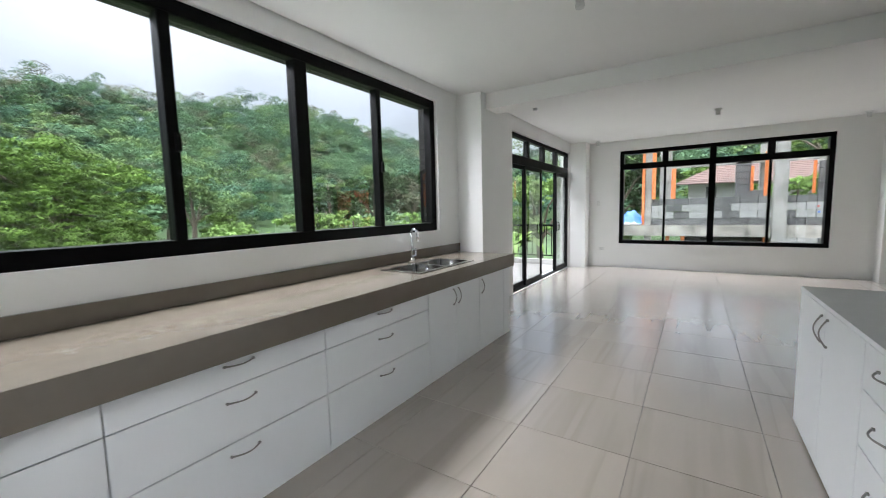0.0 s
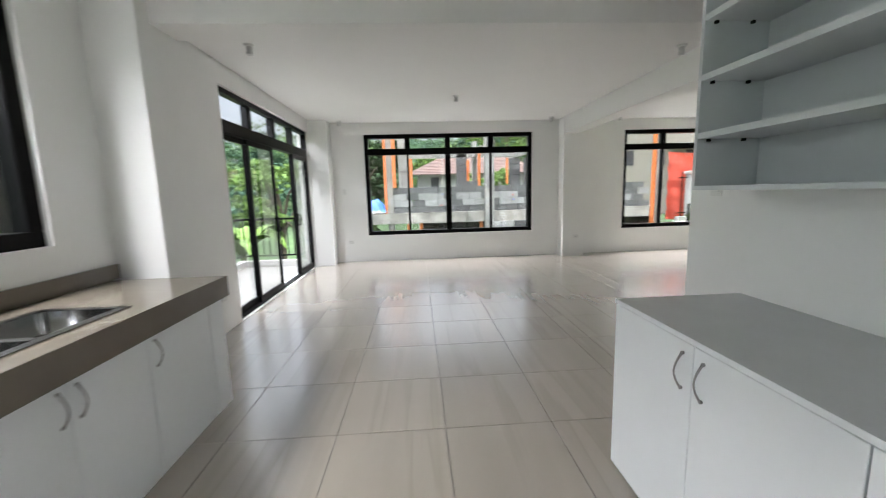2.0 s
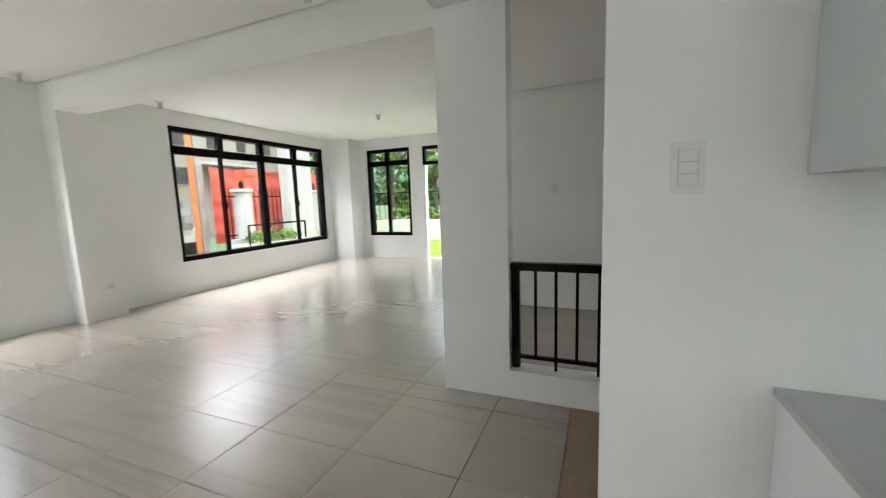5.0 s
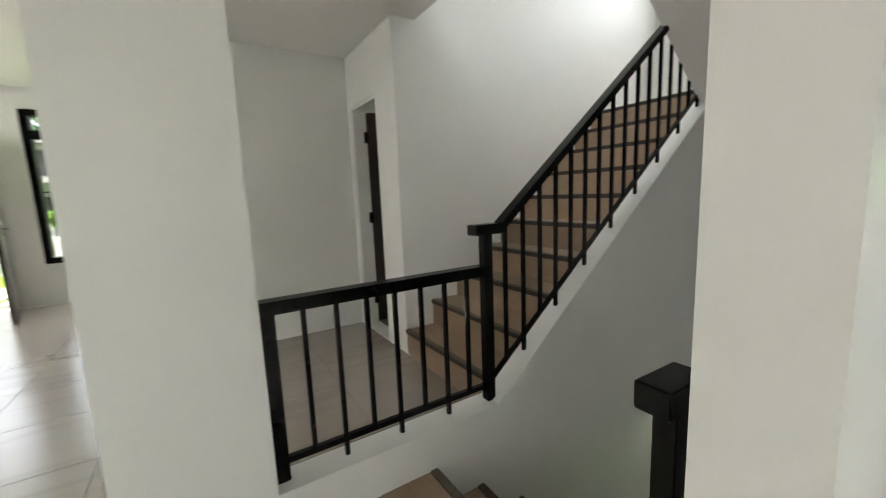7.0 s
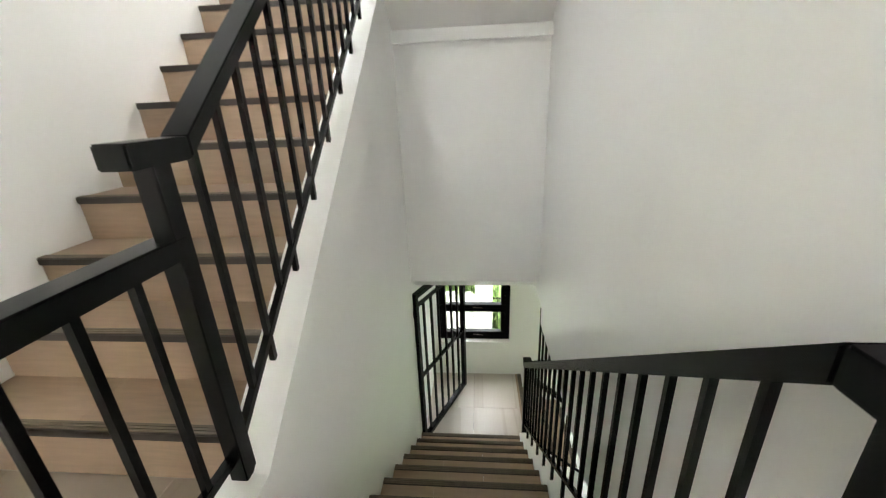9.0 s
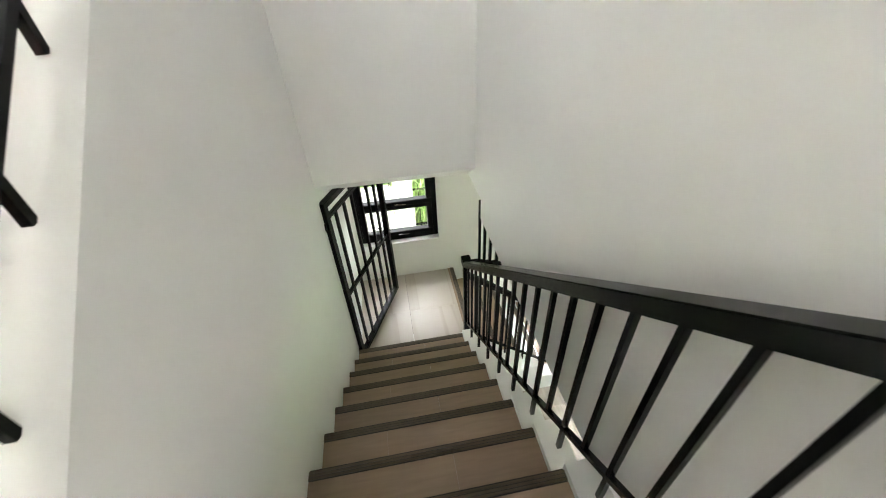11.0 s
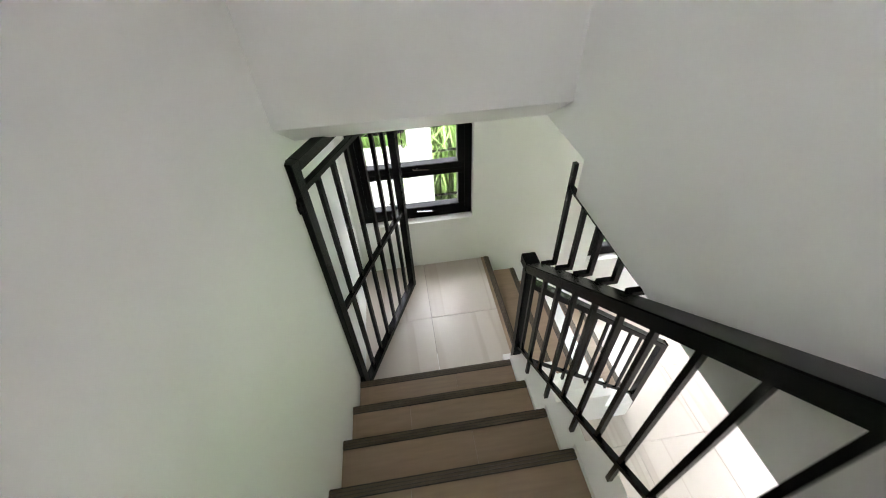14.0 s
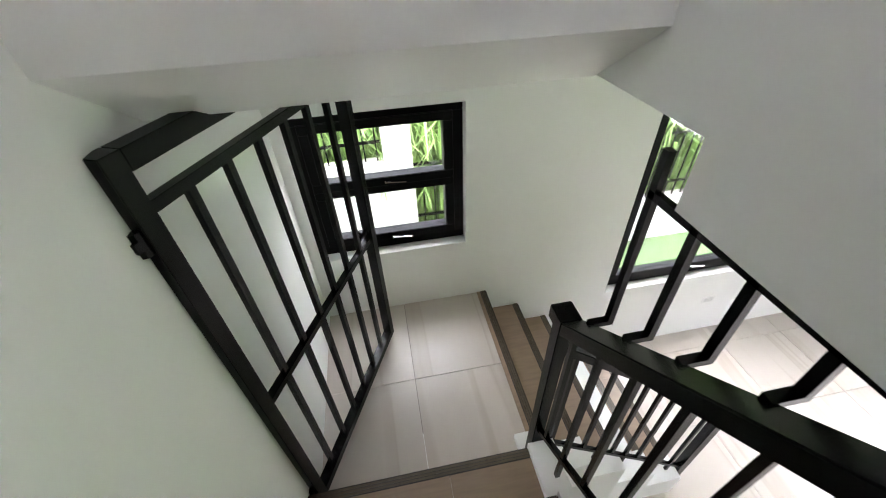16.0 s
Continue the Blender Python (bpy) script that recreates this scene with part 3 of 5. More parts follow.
boxpart("edge_strip", (0.931, -0.04, 0.02, 0.934, -0.005, 2.08), DOORD, leaf, "dark door edge")

# hall doorway: dark leaf folded back into the small room
hall_door = thing("door_3", "narrow hall doorway with dark door opened inwards", "door", kind="structure")
boxpart("door_jamb", (4.575, 2.975, 0, 4.60, 3.105, 2.06), PAINT, hall_door)
boxpart("door_jamb", (5.135, 2.975, 0, 5.16, 3.105, 2.06), PAINT, hall_door)
boxpart("door_head", (4.60, 2.975, 2.035, 5.135, 3.105, 2.06), PAINT, hall_door)
dl = part("leaf", (lambda b: (box(b, 0, 0, 0.01, 0.52, 0.04, 2.03), b)[1])(bmesh.new()), DOORD, hall_door, "dark stained door leaf", bevel=0.003)
dl.matrix_basis = pose(5.13, 2.975, 0, 0, 0, 258)
for z in (0.25, 1.05, 1.80):
    boxpart("hinge", (5.105, 2.972, z - 0.05, 5.137, 3.005, z + 0.05), BLACKM, hall_door, "black butt hinge")


# ---- stairs ----
def stair_step(owner, x0, x1, y_nose, y_back, z, along="y", joint=0.5):
    """Tread of two wood-look tiles, riser below the nose and a ribbed dark nosing. The nose lies at y_nose; the tread runs to y_back."""
    s = 1 if y_back > y_nose else -1

    def put(nm, u0, u1, v0, v1, za, zb, mat, par=owner, bev=0.0):
        bm = bmesh.new()
        if along == "y":
            box(bm, u0, v0, za, u1, v1, zb)
        else:
            box(bm, v0, u0, za, v1, u1, zb)
        return part(nm, bm, mat, par, bevel=bev)
    xm = x0 + (x1 - x0) * joint
    put("tread", x0, xm - 0.0006, y_nose + s * 0.045, y_back, z - 0.02, z, WOODTILE)
    put("tread", xm + 0.0006, x1, y_nose + s * 0.045, y_back, z - 0.02, z, WOODTILE)
    put("riser", x0, x1, y_nose + s * 0.012, y_nose + s * 0.027, z - RISE, z - 0.021, WOODTILE)
    n = put("nosing", x0, x1, y_nose, y_nose + s * 0.0445, z - 0.028, z + 0.003, NOSE, bev=0.003)
    for k in range(3):
        v = y_nose + s * (0.006 + 0.0125 * k)
        put("nosing_rib", x0, x1, v, v + s * 0.0095, z + 0.003, z + 0.0055, NOSETOP, n)


down = thing("staircase", "wood-look tiled flight going down to the landing", "stairs")
for k in range(11):
    yn = 0.98 + GO_DOWN * k
    stair_step(down, 2.0, PX0, yn, yn + GO_DOWN + (0.012 if k < 10 else 0.021), -2.0 + RISE * k, joint=0.38 + 0.3 * (k % 2))
bm = bmesh.new()
prism(bm, [(1.0, LAND - 0.014), (0.72, LAND - 0.014), (0.72, LAND - 0.2), (3.885, -0.48), (3.885, -0.03)] + [c for k in range(10, -1, -1) for c in
      ((1.007 + GO_DOWN * k, -2.021 + RISE * k), (1.007 + GO_DOWN * k, -2.021 - RISE + 0.0 + RISE * k))][:-1], "x", 2.0, PX0)
part("stair_slab", bm, PAINT, down, "white plastered stair slab")
for k in range(11):
    yn = 0.98 + GO_DOWN * k
    boxpart("kerb", (KW1 + 0.001, yn - 0.004, -2.0 + RISE * k - 0.42, 1.999, yn + GO_DOWN - 0.005, -2.0 + RISE * k + 0.035), PAINT, down, "white kerb block below the railing")

up = thing("staircase", "wood-look tiled flight going up beside the hall", "stairs")
for k in range(10):
    yn = 3.125 - GO_UP * k
    stair_step(up, PX1, 4.225, yn, yn - GO_UP - 0.012 if k < 9 else SY, RISE * (k + 1), joint=0.55 - 0.2 * (k % 2))
bm = bmesh.new()
box(bm, PX1, SY, 1.8, 4.225, 0.88, 1.979)
part("upper_landing", bm, GROUT, up)

low = thing("staircase", "short wood-look tiled flight down to the lower room", "stairs")
for k in range(4):
    xn = 1.60 - 0.25 * k
    stair_step(low, SY, 0.84, xn, xn + 0.262, LAND - RISE * (k + 1), along="x", joint=0.6 - 0.2 * (k % 2))
stair_step(low, SY, 0.84, 1.86, 1.93, LAND, along="x", joint=0.5)
for k in range(5):
    xn = 1.86 - 0.25 * k
    boxpart("kerb", (xn - 0.004, 0.841, LOWER, xn + (0.14 if k == 0 else 0.245), 0.99, LAND - RISE * k + 0.04), PAINT, low, "white kerb block of the lower flight")
bm = bmesh.new()
prism(bm, [(1.88, LAND - 0.014), (1.88, LAND - RISE), (1.63, LAND - RISE - 0.02), (1.63, LAND - 2 * RISE), (1.38, LAND - 2 * RISE - 0.02), (1.13, LAND - 3 * RISE - 0.02),
           (0.88, LOWER), (2.0, LOWER), (2.0, LAND - 0.014)], "y", SY, 0.84)
part("stair_slab", bm, PAINT, low)


# ---- railings ----
def railing(name, label, x, y_nodes, bottom_gap, post_rows, n_bal, w=0.07, h=0.05, foot=lambda y: 0.0, bare=(), span=None):
    """A black steel railing in the plane x; y_nodes: handrail top line as (y, z) pairs."""
    r = thing(name, label, "railing")

    def top(y):
        pts = sorted(y_nodes)
        for (a, za), (b, zb) in zip(pts, pts[1:]):
            if a <= y <= b:
                return za + (zb - za) * (y - a) / (b - a)
        return pts[0][1] if y < pts[0][0] else pts[-1][1]
    bm = bmesh.new()
    for (a, za), (b, zb) in zip(y_nodes, y_nodes[1:]):
        bar(bm, (x, a, za - h / 2), (x, b, zb - h / 2), w, h, plumb=True)
    part("handrail", bm, BLACKM, r, bevel=0.004)
    lo, hi = min(c[0] for c in post_rows), max(c[0] for c in post_rows)
    bm = bmesh.new()
    bar(bm, (x, lo, foot(lo) + bottom_gap), (x, hi, foot(hi) + bottom_gap), 0.022, 0.025, plumb=True)
    part("bottom_rail", bm, BLACKM, r)
    for y, zb in post_rows:
        if y in bare:
            continue
        bm = bmesh.new()
        box(bm, x - 0.025, y - 0.025, zb, x + 0.025, y + 0.025, top(y) - h + 0.004)
        part("newel_post", bm, BLACKM, r, bevel=0.003)
    b0, b1 = span or (lo, hi)
    for k in range(n_bal):
        y = b0 + (b1 - b0) * (k + 1) / (n_bal + 1)
        z0 = foot(y) if k % 2 else foot(y) + bottom_gap
        bm = bmesh.new()
        box(bm, x - 0.009, y - 0.009, z0, x + 0.009, y + 0.009, top(y) - h + 0.004)
        part("baluster", bm, BLACKM, r)
    return r


railing("hall_railing", "low black steel railing on the white parapet", 3.06, [(4.269, 0.895), (3.226, 0.895)], 0.075,
        [(4.24, PAR), (3.225, PAR)], 7, foot=lambda y: PAR, bare=(3.225,))
up_foot = lambda y: PAR + (3.235 - y) * s_up
railing("stair_railing", "black steel railing rising along the upper flight", 3.052,
        [(3.32, 1.097), (3.155, 1.097), (1.72, 1.097 + 1.435 * 0.825), (1.0, 1.097 + 2.155 * 0.825)], 0.09,
        [(3.235, PAR), (1.0, up_foot(1.0))], 17, foot=up_foot)
dn_foot = lambda y: -2.0 + 0.035 + RISE * max(0, min(10, math.floor((y - 0.976) / GO_DOWN)))
s_dn = RISE / GO_DOWN


def down_line(y):
    return -2.0 + (y - 0.98) * s_dn


dr = railing("stair_railing", "black steel railing beside the flight down", 1.948,
             [(3.72, 0.875), (3.575, 0.873), (0.985, -1.115), (0.90, -1.115)], 0.15,
             [(3.645, 0.03), (0.94, LAND + 0.04)], 20, w=0.074, h=0.06, foot=lambda y: down_line(y) - 0.02, span=(0.893, 3.587))
# lower flight railing runs west from the landing newel
lr = thing("stair_railing", "black steel railing beside the lower flight", "railing")
bm = bmesh.new()
bar(bm, (1.92, 0.92, -1.33), (0.80, 0.92, -1.33 - 1.12 * 0.8), 0.06, 0.05, plumb=True)
part("handrail", bm, BLACKM, lr, bevel=0.004)
bm = bmesh.new()
bar(bm, (1.92, 0.92, -2.08), (0.80, 0.92, -2.08 - 1.12 * 0.8), 0.022, 0.025, plumb=True)
part("bottom_rail", bm, BLACKM, lr)
for k in range(10):
    x = 1.84 - 0.102 * k
    bm = bmesh.new()
    zt = -1.33 - (1.92 - x) * 0.8
    box(bm, x - 0.009, 0.911, zt - (0.86 if k % 2 else 0.76), x + 0.009, 0.929, zt)
    part("baluster", bm, BLACKM, lr)
bm = bmesh.new()
box(bm, 0.79, 0.895, LOWER, 0.84, 0.945, -2.2)
part("newel_post", bm, BLACKM, lr)
# cranked guard bars between the handrail and the wall above
gr = thing("stair_guard", "cranked black guard bars below the wall", "railing")
bm = bmesh.new()
bar(bm, (1.86, 1.02, -0.637), (1.86, 1.72, -0.622), 0.018, 0.02)
part("top_rail", bm, BLACKM, gr)
for y, zt in ((1.03, -0.527), (1.176, -0.63), (1.324, -0.63), (1.472, -0.625), (1.62, -0.625)):
    zf = -1.07 + (y - 1.03) * 0.77
    bm = bmesh.new()
    box(bm, 1.851, y - 0.011, zf, 1.869, y + 0.011, zt)
    box(bm, 1.851, y - 0.011, zf - 0.018, 1.925, y + 0.011, zf)
    part("guard_bar", bm, BLACKM, gr)

# gate over the landing, swung open
gate = thing("steel_gate", "black steel barred gate standing open on the landing", "gate")
gate.matrix_basis = pose(2.963, 0.935, 0, 0, 0, math.degrees(math.atan2(0.06 - 0.935, 2.575 - 2.963)))
GL, GB, GT = 0.945, -2.15, -0.49
for nm, p, q in (("gate_frame", (0, GB), (0, GT)), ("gate_frame", (GL, GB), (GL, GT)), ("gate_frame", (0, GB), (GL, GB)), ("gate_frame", (0, GT), (GL, GT)),
                 ("gate_rail", (0, GT - 0.10), (GL, GT - 0.10)), ("gate_rail", (0, -1.37), (GL, -1.37))):
    bm = bmesh.new()
    t = 0.024 if nm == "gate_frame" else 0.015
    box(bm, min(p[0], q[0]) - (t if p[0] == q[0] else -t), -t, min(p[1], q[1]), max(p[0], q[0]) + (t if p[0] == q[0] else -t), t, max(p[1], q[1]) + 2 * t)
    part(nm, bm, BLACKM, gate, bevel=0.002)
for k in range(6):
    u = GL * (k + 1) / 7
    bm = bmesh.new()
    box(bm, u - 0.0105, -0.0105, GB + 0.03, u + 0.0105, 0.0105, GT - 0.09)
    part("gate_bar", bm, BLACKM, gate)
bm = bmesh.new()
box(bm, GL - 0.03, 0.02, -1.42, GL + 0.05, 0.04, -1.37)
tube(bm, [(GL - 0.1, 0.035, -1.34), (GL + 0.06, 0.035, -1.34)], 0.009)
tube(bm, [(GL - 0.02, 0.035, -1.34), (GL - 0.02, 0.08, -1.30)], 0.008)
part("latch", bm, BLACKM, gate, "black sliding bolt")
for z in (GT - 0.14, GB + 0.12):
    bm = bmesh.new()
    tube(bm, [(-0.03, 0, z - 0.03), (-0.03, 0, z + 0.03)], 0.014)
    box(bm, -0.05, -0.012, z - 0.012, 0.0, 0.012, z + 0.012)
    part("hinge", bm, BLACKM, gate)


# ---- kitchen ----
def bow_handle(owner, centre, along, out, length=0.13):
    """A bowed metal pull; along and out are unit directions."""
    c, a, o = Vector(centre), Vector(along), Vector(out)
    bm = bmesh.new()
    pts = [c + a * (length * (i / 8 - 0.5)) + o * (0.006 + 0.026 * math.sin(math.pi * i / 8)) for i in range(9)]
    tube(bm, pts, [0.0045, 0.004, 0.0036, 0.0033, 0.0033, 0.0033, 0.0036, 0.004, 0.0045], 8)
    for s in (-1, 1):
        tube(bm, [c + a * (s * length / 2), c + a * (s * length / 2) + o * 0.008], 0.0065, 8)
    return part("handle", bm, NICKEL, owner, "bowed dark nickel handle", smooth=True)


CF = -1.165      # carcass front of the sink counter
fronts = [("drawers", -0.20, 0.70), ("drawers", 0.70, 1.656), ("drawers", 1.656, 2.64), ("doors", 2.64, 3.475), ("door", 3.475, 4.02)]
for kind, y0, y1 in fronts:
    lab = {"drawers": "white laminate base unit with three drawers", "doors": "white laminate sink base unit with two doors", "door": "narrow white laminate base unit with one door"}[kind]
    cab = thing("base_cabinet", lab, "cabinet", "base units below the counter")
    boxpart("body", (-1.80, y0 + 0.001, 0.041, CF, y1 - 0.001, 0.728), LAM, cab)
    boxpart("plinth", (-1.80, y0 + 0.001, 0.0, CF + 0.010, y1 - 0.001, 0.040), LAM, cab)
    # dark sheet gives the seams between the fronts their shade by colour
    boxpart("gap_shade_sheet", (CF, y0 + 0.002, 0.043, CF + 0.0015, y1 - 0.002, 0.727), DARKSHADE, cab)
    if kind == "drawers":
        for z0, z1, hz in ((0.042, 0.340, 0.286), (0.345, 0.593, 0.53), (0.598, 0.725, 0.695)):
            d = boxpart("drawer", (CF + 0.0015, y0 + 0.003, z0, CF + 0.018, y1 - 0.003, z1), LAM, cab, bevel=0.0015)
            bow_handle(d, (CF + 0.018, (y0 + y1) / 2, hz), (0, 1, 0), (1, 0, 0))
    elif kind == "doors":
        ym = 3.046
        for a, b, hy in ((y0 + 0.003, ym - 0.002, ym - 0.04), (ym + 0.002, y1 - 0.003, ym + 0.04)):
            d = boxpart("door", (CF + 0.0015, a, 0.042, CF + 0.018, b, 0.725), LAM, cab, bevel=0.0015)
            bow_handle(d, (CF + 0.018, hy, 0.62), (0, 0, 1), (1, 0, 0))
    else:
        d = boxpart("door", (CF + 0.0015, y0 + 0.003, 0.042, CF + 0.018, y1 - 0.003, 0.725), LAM, cab, bevel=0.0015)
        bow_handle(d, (CF + 0.018, y0 + 0.05, 0.62), (0, 0, 1), (1, 0, 0))
# worktop with the sink cut out
SK = (-1.63, -1.24, 2.68, 3.51)
ct = thing("worktop", "taupe stone worktop with deep front edge and upstand", "worktop")
bm = bmesh.new()
box(bm, WX + 0.005, SY, 0.82, -1.115, SK[2], 0.86)
box(bm, WX + 0.005, SK[3], 0.82, -1.115, 4.20, 0.86)
box(bm, WX + 0.005, SK[2], 0.82, SK[0], SK[3], 0.86)
box(bm, SK[1], SK[2], 0.82, -1.115, SK[3], 0.86)
bmesh.ops.remove_doubles(bm, verts=bm.verts, dist=1e-4)
part("slab", bm, COUNTER, ct)
boxpart("front_edge", (-1.115, SY, 0.73, -1.10, 4.20, 0.8615), COUNTER, ct, bevel=0.002)
boxpart("upstand", (WX + 0.002, SY, 0.8605, WX + 0.03, 4.265, 0.955), COUNTER, ct, bevel=0.002)
boxpart("end_panel", (-1.80, 4.03, 0.0, -1.15, 4.19, 0.819), LAM, ct, "white end panel")
sink = thing("kitchen_sink", "stainless steel double bowl sink let into the worktop", "sink")
bm = bmesh.new()
x0, x1, y0, y1 = SK
box(bm, x0 - 0.015, y0 - 0.015, 0.8605, x0 + 0.03, y1 + 0.015, 0.866)
box(bm, x1 - 0.03, y0 - 0.015, 0.8605, x1 + 0.015, y1 + 0.015, 0.866)
box(bm, x0 + 0.03, y0 - 0.015, 0.8605, x1 - 0.03, y0 + 0.03, 0.866)
box(bm, x0 + 0.03, y1 - 0.03, 0.8605, x1 - 0.03, y1 + 0.015, 0.866)
ym = (y0 + y1) / 2
box(bm, x0 + 0.03, ym - 0.02, 0.8605, x1 - 0.03, ym + 0.02, 0.866)
part("rim", bm, STEEL, sink, bevel=0.002)
for a, b in ((y0 + 0.03, ym - 0.02), (ym + 0.02, y1 - 0.03)):
    bm = bmesh.new()
    top = [bm.verts.new(c) for c in ((x0 + 0.03, a, 0.865), (x1 - 0.03, a, 0.865), (x1 - 0.03, b, 0.865), (x0 + 0.03, b, 0.865))]
    bot = [bm.verts.new(c) for c in ((x0 + 0.05, a + 0.02, 0.69), (x1 - 0.05, a + 0.02, 0.69), (x1 - 0.05, b - 0.02, 0.69), (x0 + 0.05, b - 0.02, 0.69))]
    for i in range(4):
        bm.faces.new((top[i], top[(i + 1) % 4], bot[(i + 1) % 4], bot[i]))
    bm.faces.new(bot)
    bmesh.ops.bevel(bm, geom=[e for e in bm.edges if not e.is_boundary], offset=0.03, segments=4, affect="EDGES")
    bowl = part("bowl", bm, STEEL, sink, smooth=True)
    bm = bmesh.new()
    tube(bm, [((x0 + x1) / 2, (a + b) / 2, 0.69), ((x0 + x1) / 2, (a + b) / 2, 0.695)], 0.045, 20)
    part("drain", bm, CHROME, bowl)
tap = thing("faucet", "chrome high-arc kitchen faucet behind the sink", "faucet")
fx, fy = -1.71, 3.19
bm = bmesh.new()
tube(bm, [(fx, fy, 0.861), (fx, fy, 0.90)], [0.026, 0.022], 16)
tube(bm, [(fx, fy, 0.90), (fx, fy, 1.14)], 0.010, 12)
part("body", bm, CHROME, tap, smooth=True)
bm = bmesh.new()
tube(bm, [(fx, fy, 1.13), (fx, fy, 1.155), (fx + 0.015, fy, 1.17), (fx + 0.04, fy, 1.172), (fx + 0.06, fy, 1.16), (fx + 0.068, fy, 1.12), (fx + 0.07, fy, 1.06)], [0.010, 0.010, 0.010, 0.010, 0.010, 0.013, 0.014], 12)
part("spout", bm, CHROME, tap, smooth=True)
bm = bmesh.new()
tube(bm, [(fx, fy + 0.012, 0.915), (fx, fy + 0.05, 0.92), (fx + 0.005, fy + 0.055, 0.99)], [0.012, 0.009, 0.007], 10)
part("lever", bm, CHROME, tap, smooth=True)

# cabinet run against the stair wall
IF = 1.096
runs = [("doors", 2.30, 3.335), ("drawers", 1.88, 2.30), ("doors", 0.84, 1.88), ("doors", 0.20, 0.84)]
for kind, y0, y1 in runs:
    cab = thing("base_cabinet", "white laminate base unit with two doors" if kind == "doors" else "white laminate base unit with three drawers", "cabinet", "base units along the partition")
    boxpart("body", (IF, y0 + 0.001, 0.03, KW0 - 0.004, y1 - 0.001, 0.824), LAM, cab)
    boxpart("plinth", (IF + 0.03, y0 + 0.001, 0.0, KW0 - 0.004, y1 - 0.001, 0.03), LAM, cab)
    # dark sheet colours in the shade of the seams
    boxpart("gap_shade_sheet", (IF - 0.0015, y0 + 0.002, 0.032, IF, y1 - 0.002, 0.823), DARKSHADE, cab)
    if kind == "doors":
        ym = (y0 + y1) / 2 + 0.0
        for a, b, hy in ((y0 + 0.003, ym - 0.002, ym - 0.05), (ym + 0.002, y1, ym + 0.05)):
            d = boxpart("door", (IF - 0.018, a, 0.02, IF - 0.0015, b, 0.822), LAM, cab, bevel=0.0015)
            bow_handle(d, (IF - 0.018, hy, 0.715), (0, 0, 1), (-1, 0, 0))
    else:
        for z0, z1, hz in ((0.02, 0.42, 0.31), (0.425, 0.64, 0.55), (0.645, 0.822, 0.755)):
            d = boxpart("drawer", (IF - 0.018, y0 + 0.003, z0, IF - 0.0015, y1 - 0.003, z1), LAM, cab, bevel=0.0015)
            bow_handle(d, (IF - 0.018, (y0 + y1) / 2, hz), (0, 1, 0), (-1, 0, 0))
top_run = thing("worktop", "grey laminate top on the white base units", "worktop")
boxpart("slab", (IF - 0.016, 0.20, 0.825, KW0 - 0.003, 3.343, 0.844), ISLTOP, top_run)
boxpart("edge_band", (IF - 0.018, 0.20, 0.825, IF - 0.016, 3.345, 0.844), LAM, top_run, "white edge band")
shelf = thing("wall_shelf", "open grey-white laminate wall shelf unit", "shelf")
SX0, SX1, SY0, SY1 = 1.392, KW0 - 0.003, 0.20, 3.312
boxpart("side_panel", (SX0, SY1 - 0.018, 1.34, SX1, SY1, 2.66), SHELFW, shelf)
boxpart("side_panel", (SX0, SY0, 1.34, SX1, SY0 + 0.018, 2.66), SHELFW, shelf)
boxpart("back_panel", (SX1 - 0.012, SY0 + 0.018, 1.358, SX1, SY1 - 0.018, 2.66), SHELFW, shelf)
boxpart("bottom_panel", (SX0, SY0 + 0.018, 1.34, SX1, SY1 - 0.018, 1.358), SHELFW, shelf)
for z in (1.585, 1.825, 2.065, 2.305):
    board = boxpart("shelf_board", (SX0 + 0.002, SY0 + 0.018, z - 0.025, SX1 - 0.012, SY1 - 0.018, z), SHELFW, shelf)
    for x in (SX0 + 0.04, SX0 + 0.20):
        boxpart("shelf_pin", (x, SY1 - 0.032, z - 0.037, x + 0.012, SY1 - 0.018, z - 0.025), BLACKM, board, "small dark shelf pin")


# ---- small fixtures ----
def plate(name, label, pos, normal, w, h, gangs, vertical=True):
    """A switch or socket plate on a wall; normal is one of +x, -x, +y, -y."""
    th = thing(name, label, name.replace("_", " "))
    n = {"+x": 90, "-x": -90, "+y": 180, "-y": 0}[normal]
    th.matrix_basis = pose(*pos, 0, 0, n)
    bm = bmesh.new()
    box(bm, -w / 2, -0.008, -h / 2, w / 2, 0, h / 2)
    part("plate", bm, PLASTIC, th, bevel=0.003)
    # inset is greyed to put the shade of the rocker gaps into its colour
    bm = bmesh.new()
    box(bm, -w * 0.30, -0.0095, -h * 0.34, w * 0.30, -0.008, h * 0.34)
    part("inset", bm, PLASTICG, th)
    for k in range(gangs):
        if vertical:
            z = h * 0.34 - (k + 0.5) * h * 0.68 / gangs
            d = (-w * 0.26, -0.0125, z - h * 0.3 / gangs, w * 0.26, -0.0096, z + h * 0.3 / gangs)
        else:
            x = -w * 0.30 + (k + 0.5) * w * 0.6 / gangs
            d = (x - w * 0.24 / gangs, -0.0115, -h * 0.26, x + w * 0.24 / gangs, -0.0096, h * 0.26)
        bm = bmesh.new()
        box(bm, *d)
        rock = part("rocker" if "switch" in name else "outlet_face", bm, PLASTIC, th, bevel=0.001)
        if "switch" not in name:
            for s in (-1, 1):
                bm = bmesh.new()
                xc = (d[0] + d[3]) / 2
                box(bm, xc + s * 0.006 - 0.001, -0.0119, -0.008, xc + s * 0.006 + 0.001, -0.0115, 0.008)
                part("slot", bm, DARKSHADE, rock)
    return th


plate("light_switch", "white three-gang light switch on the partition", (KW0, 3.538, 1.367), "-x", 0.074, 0.124, 3)
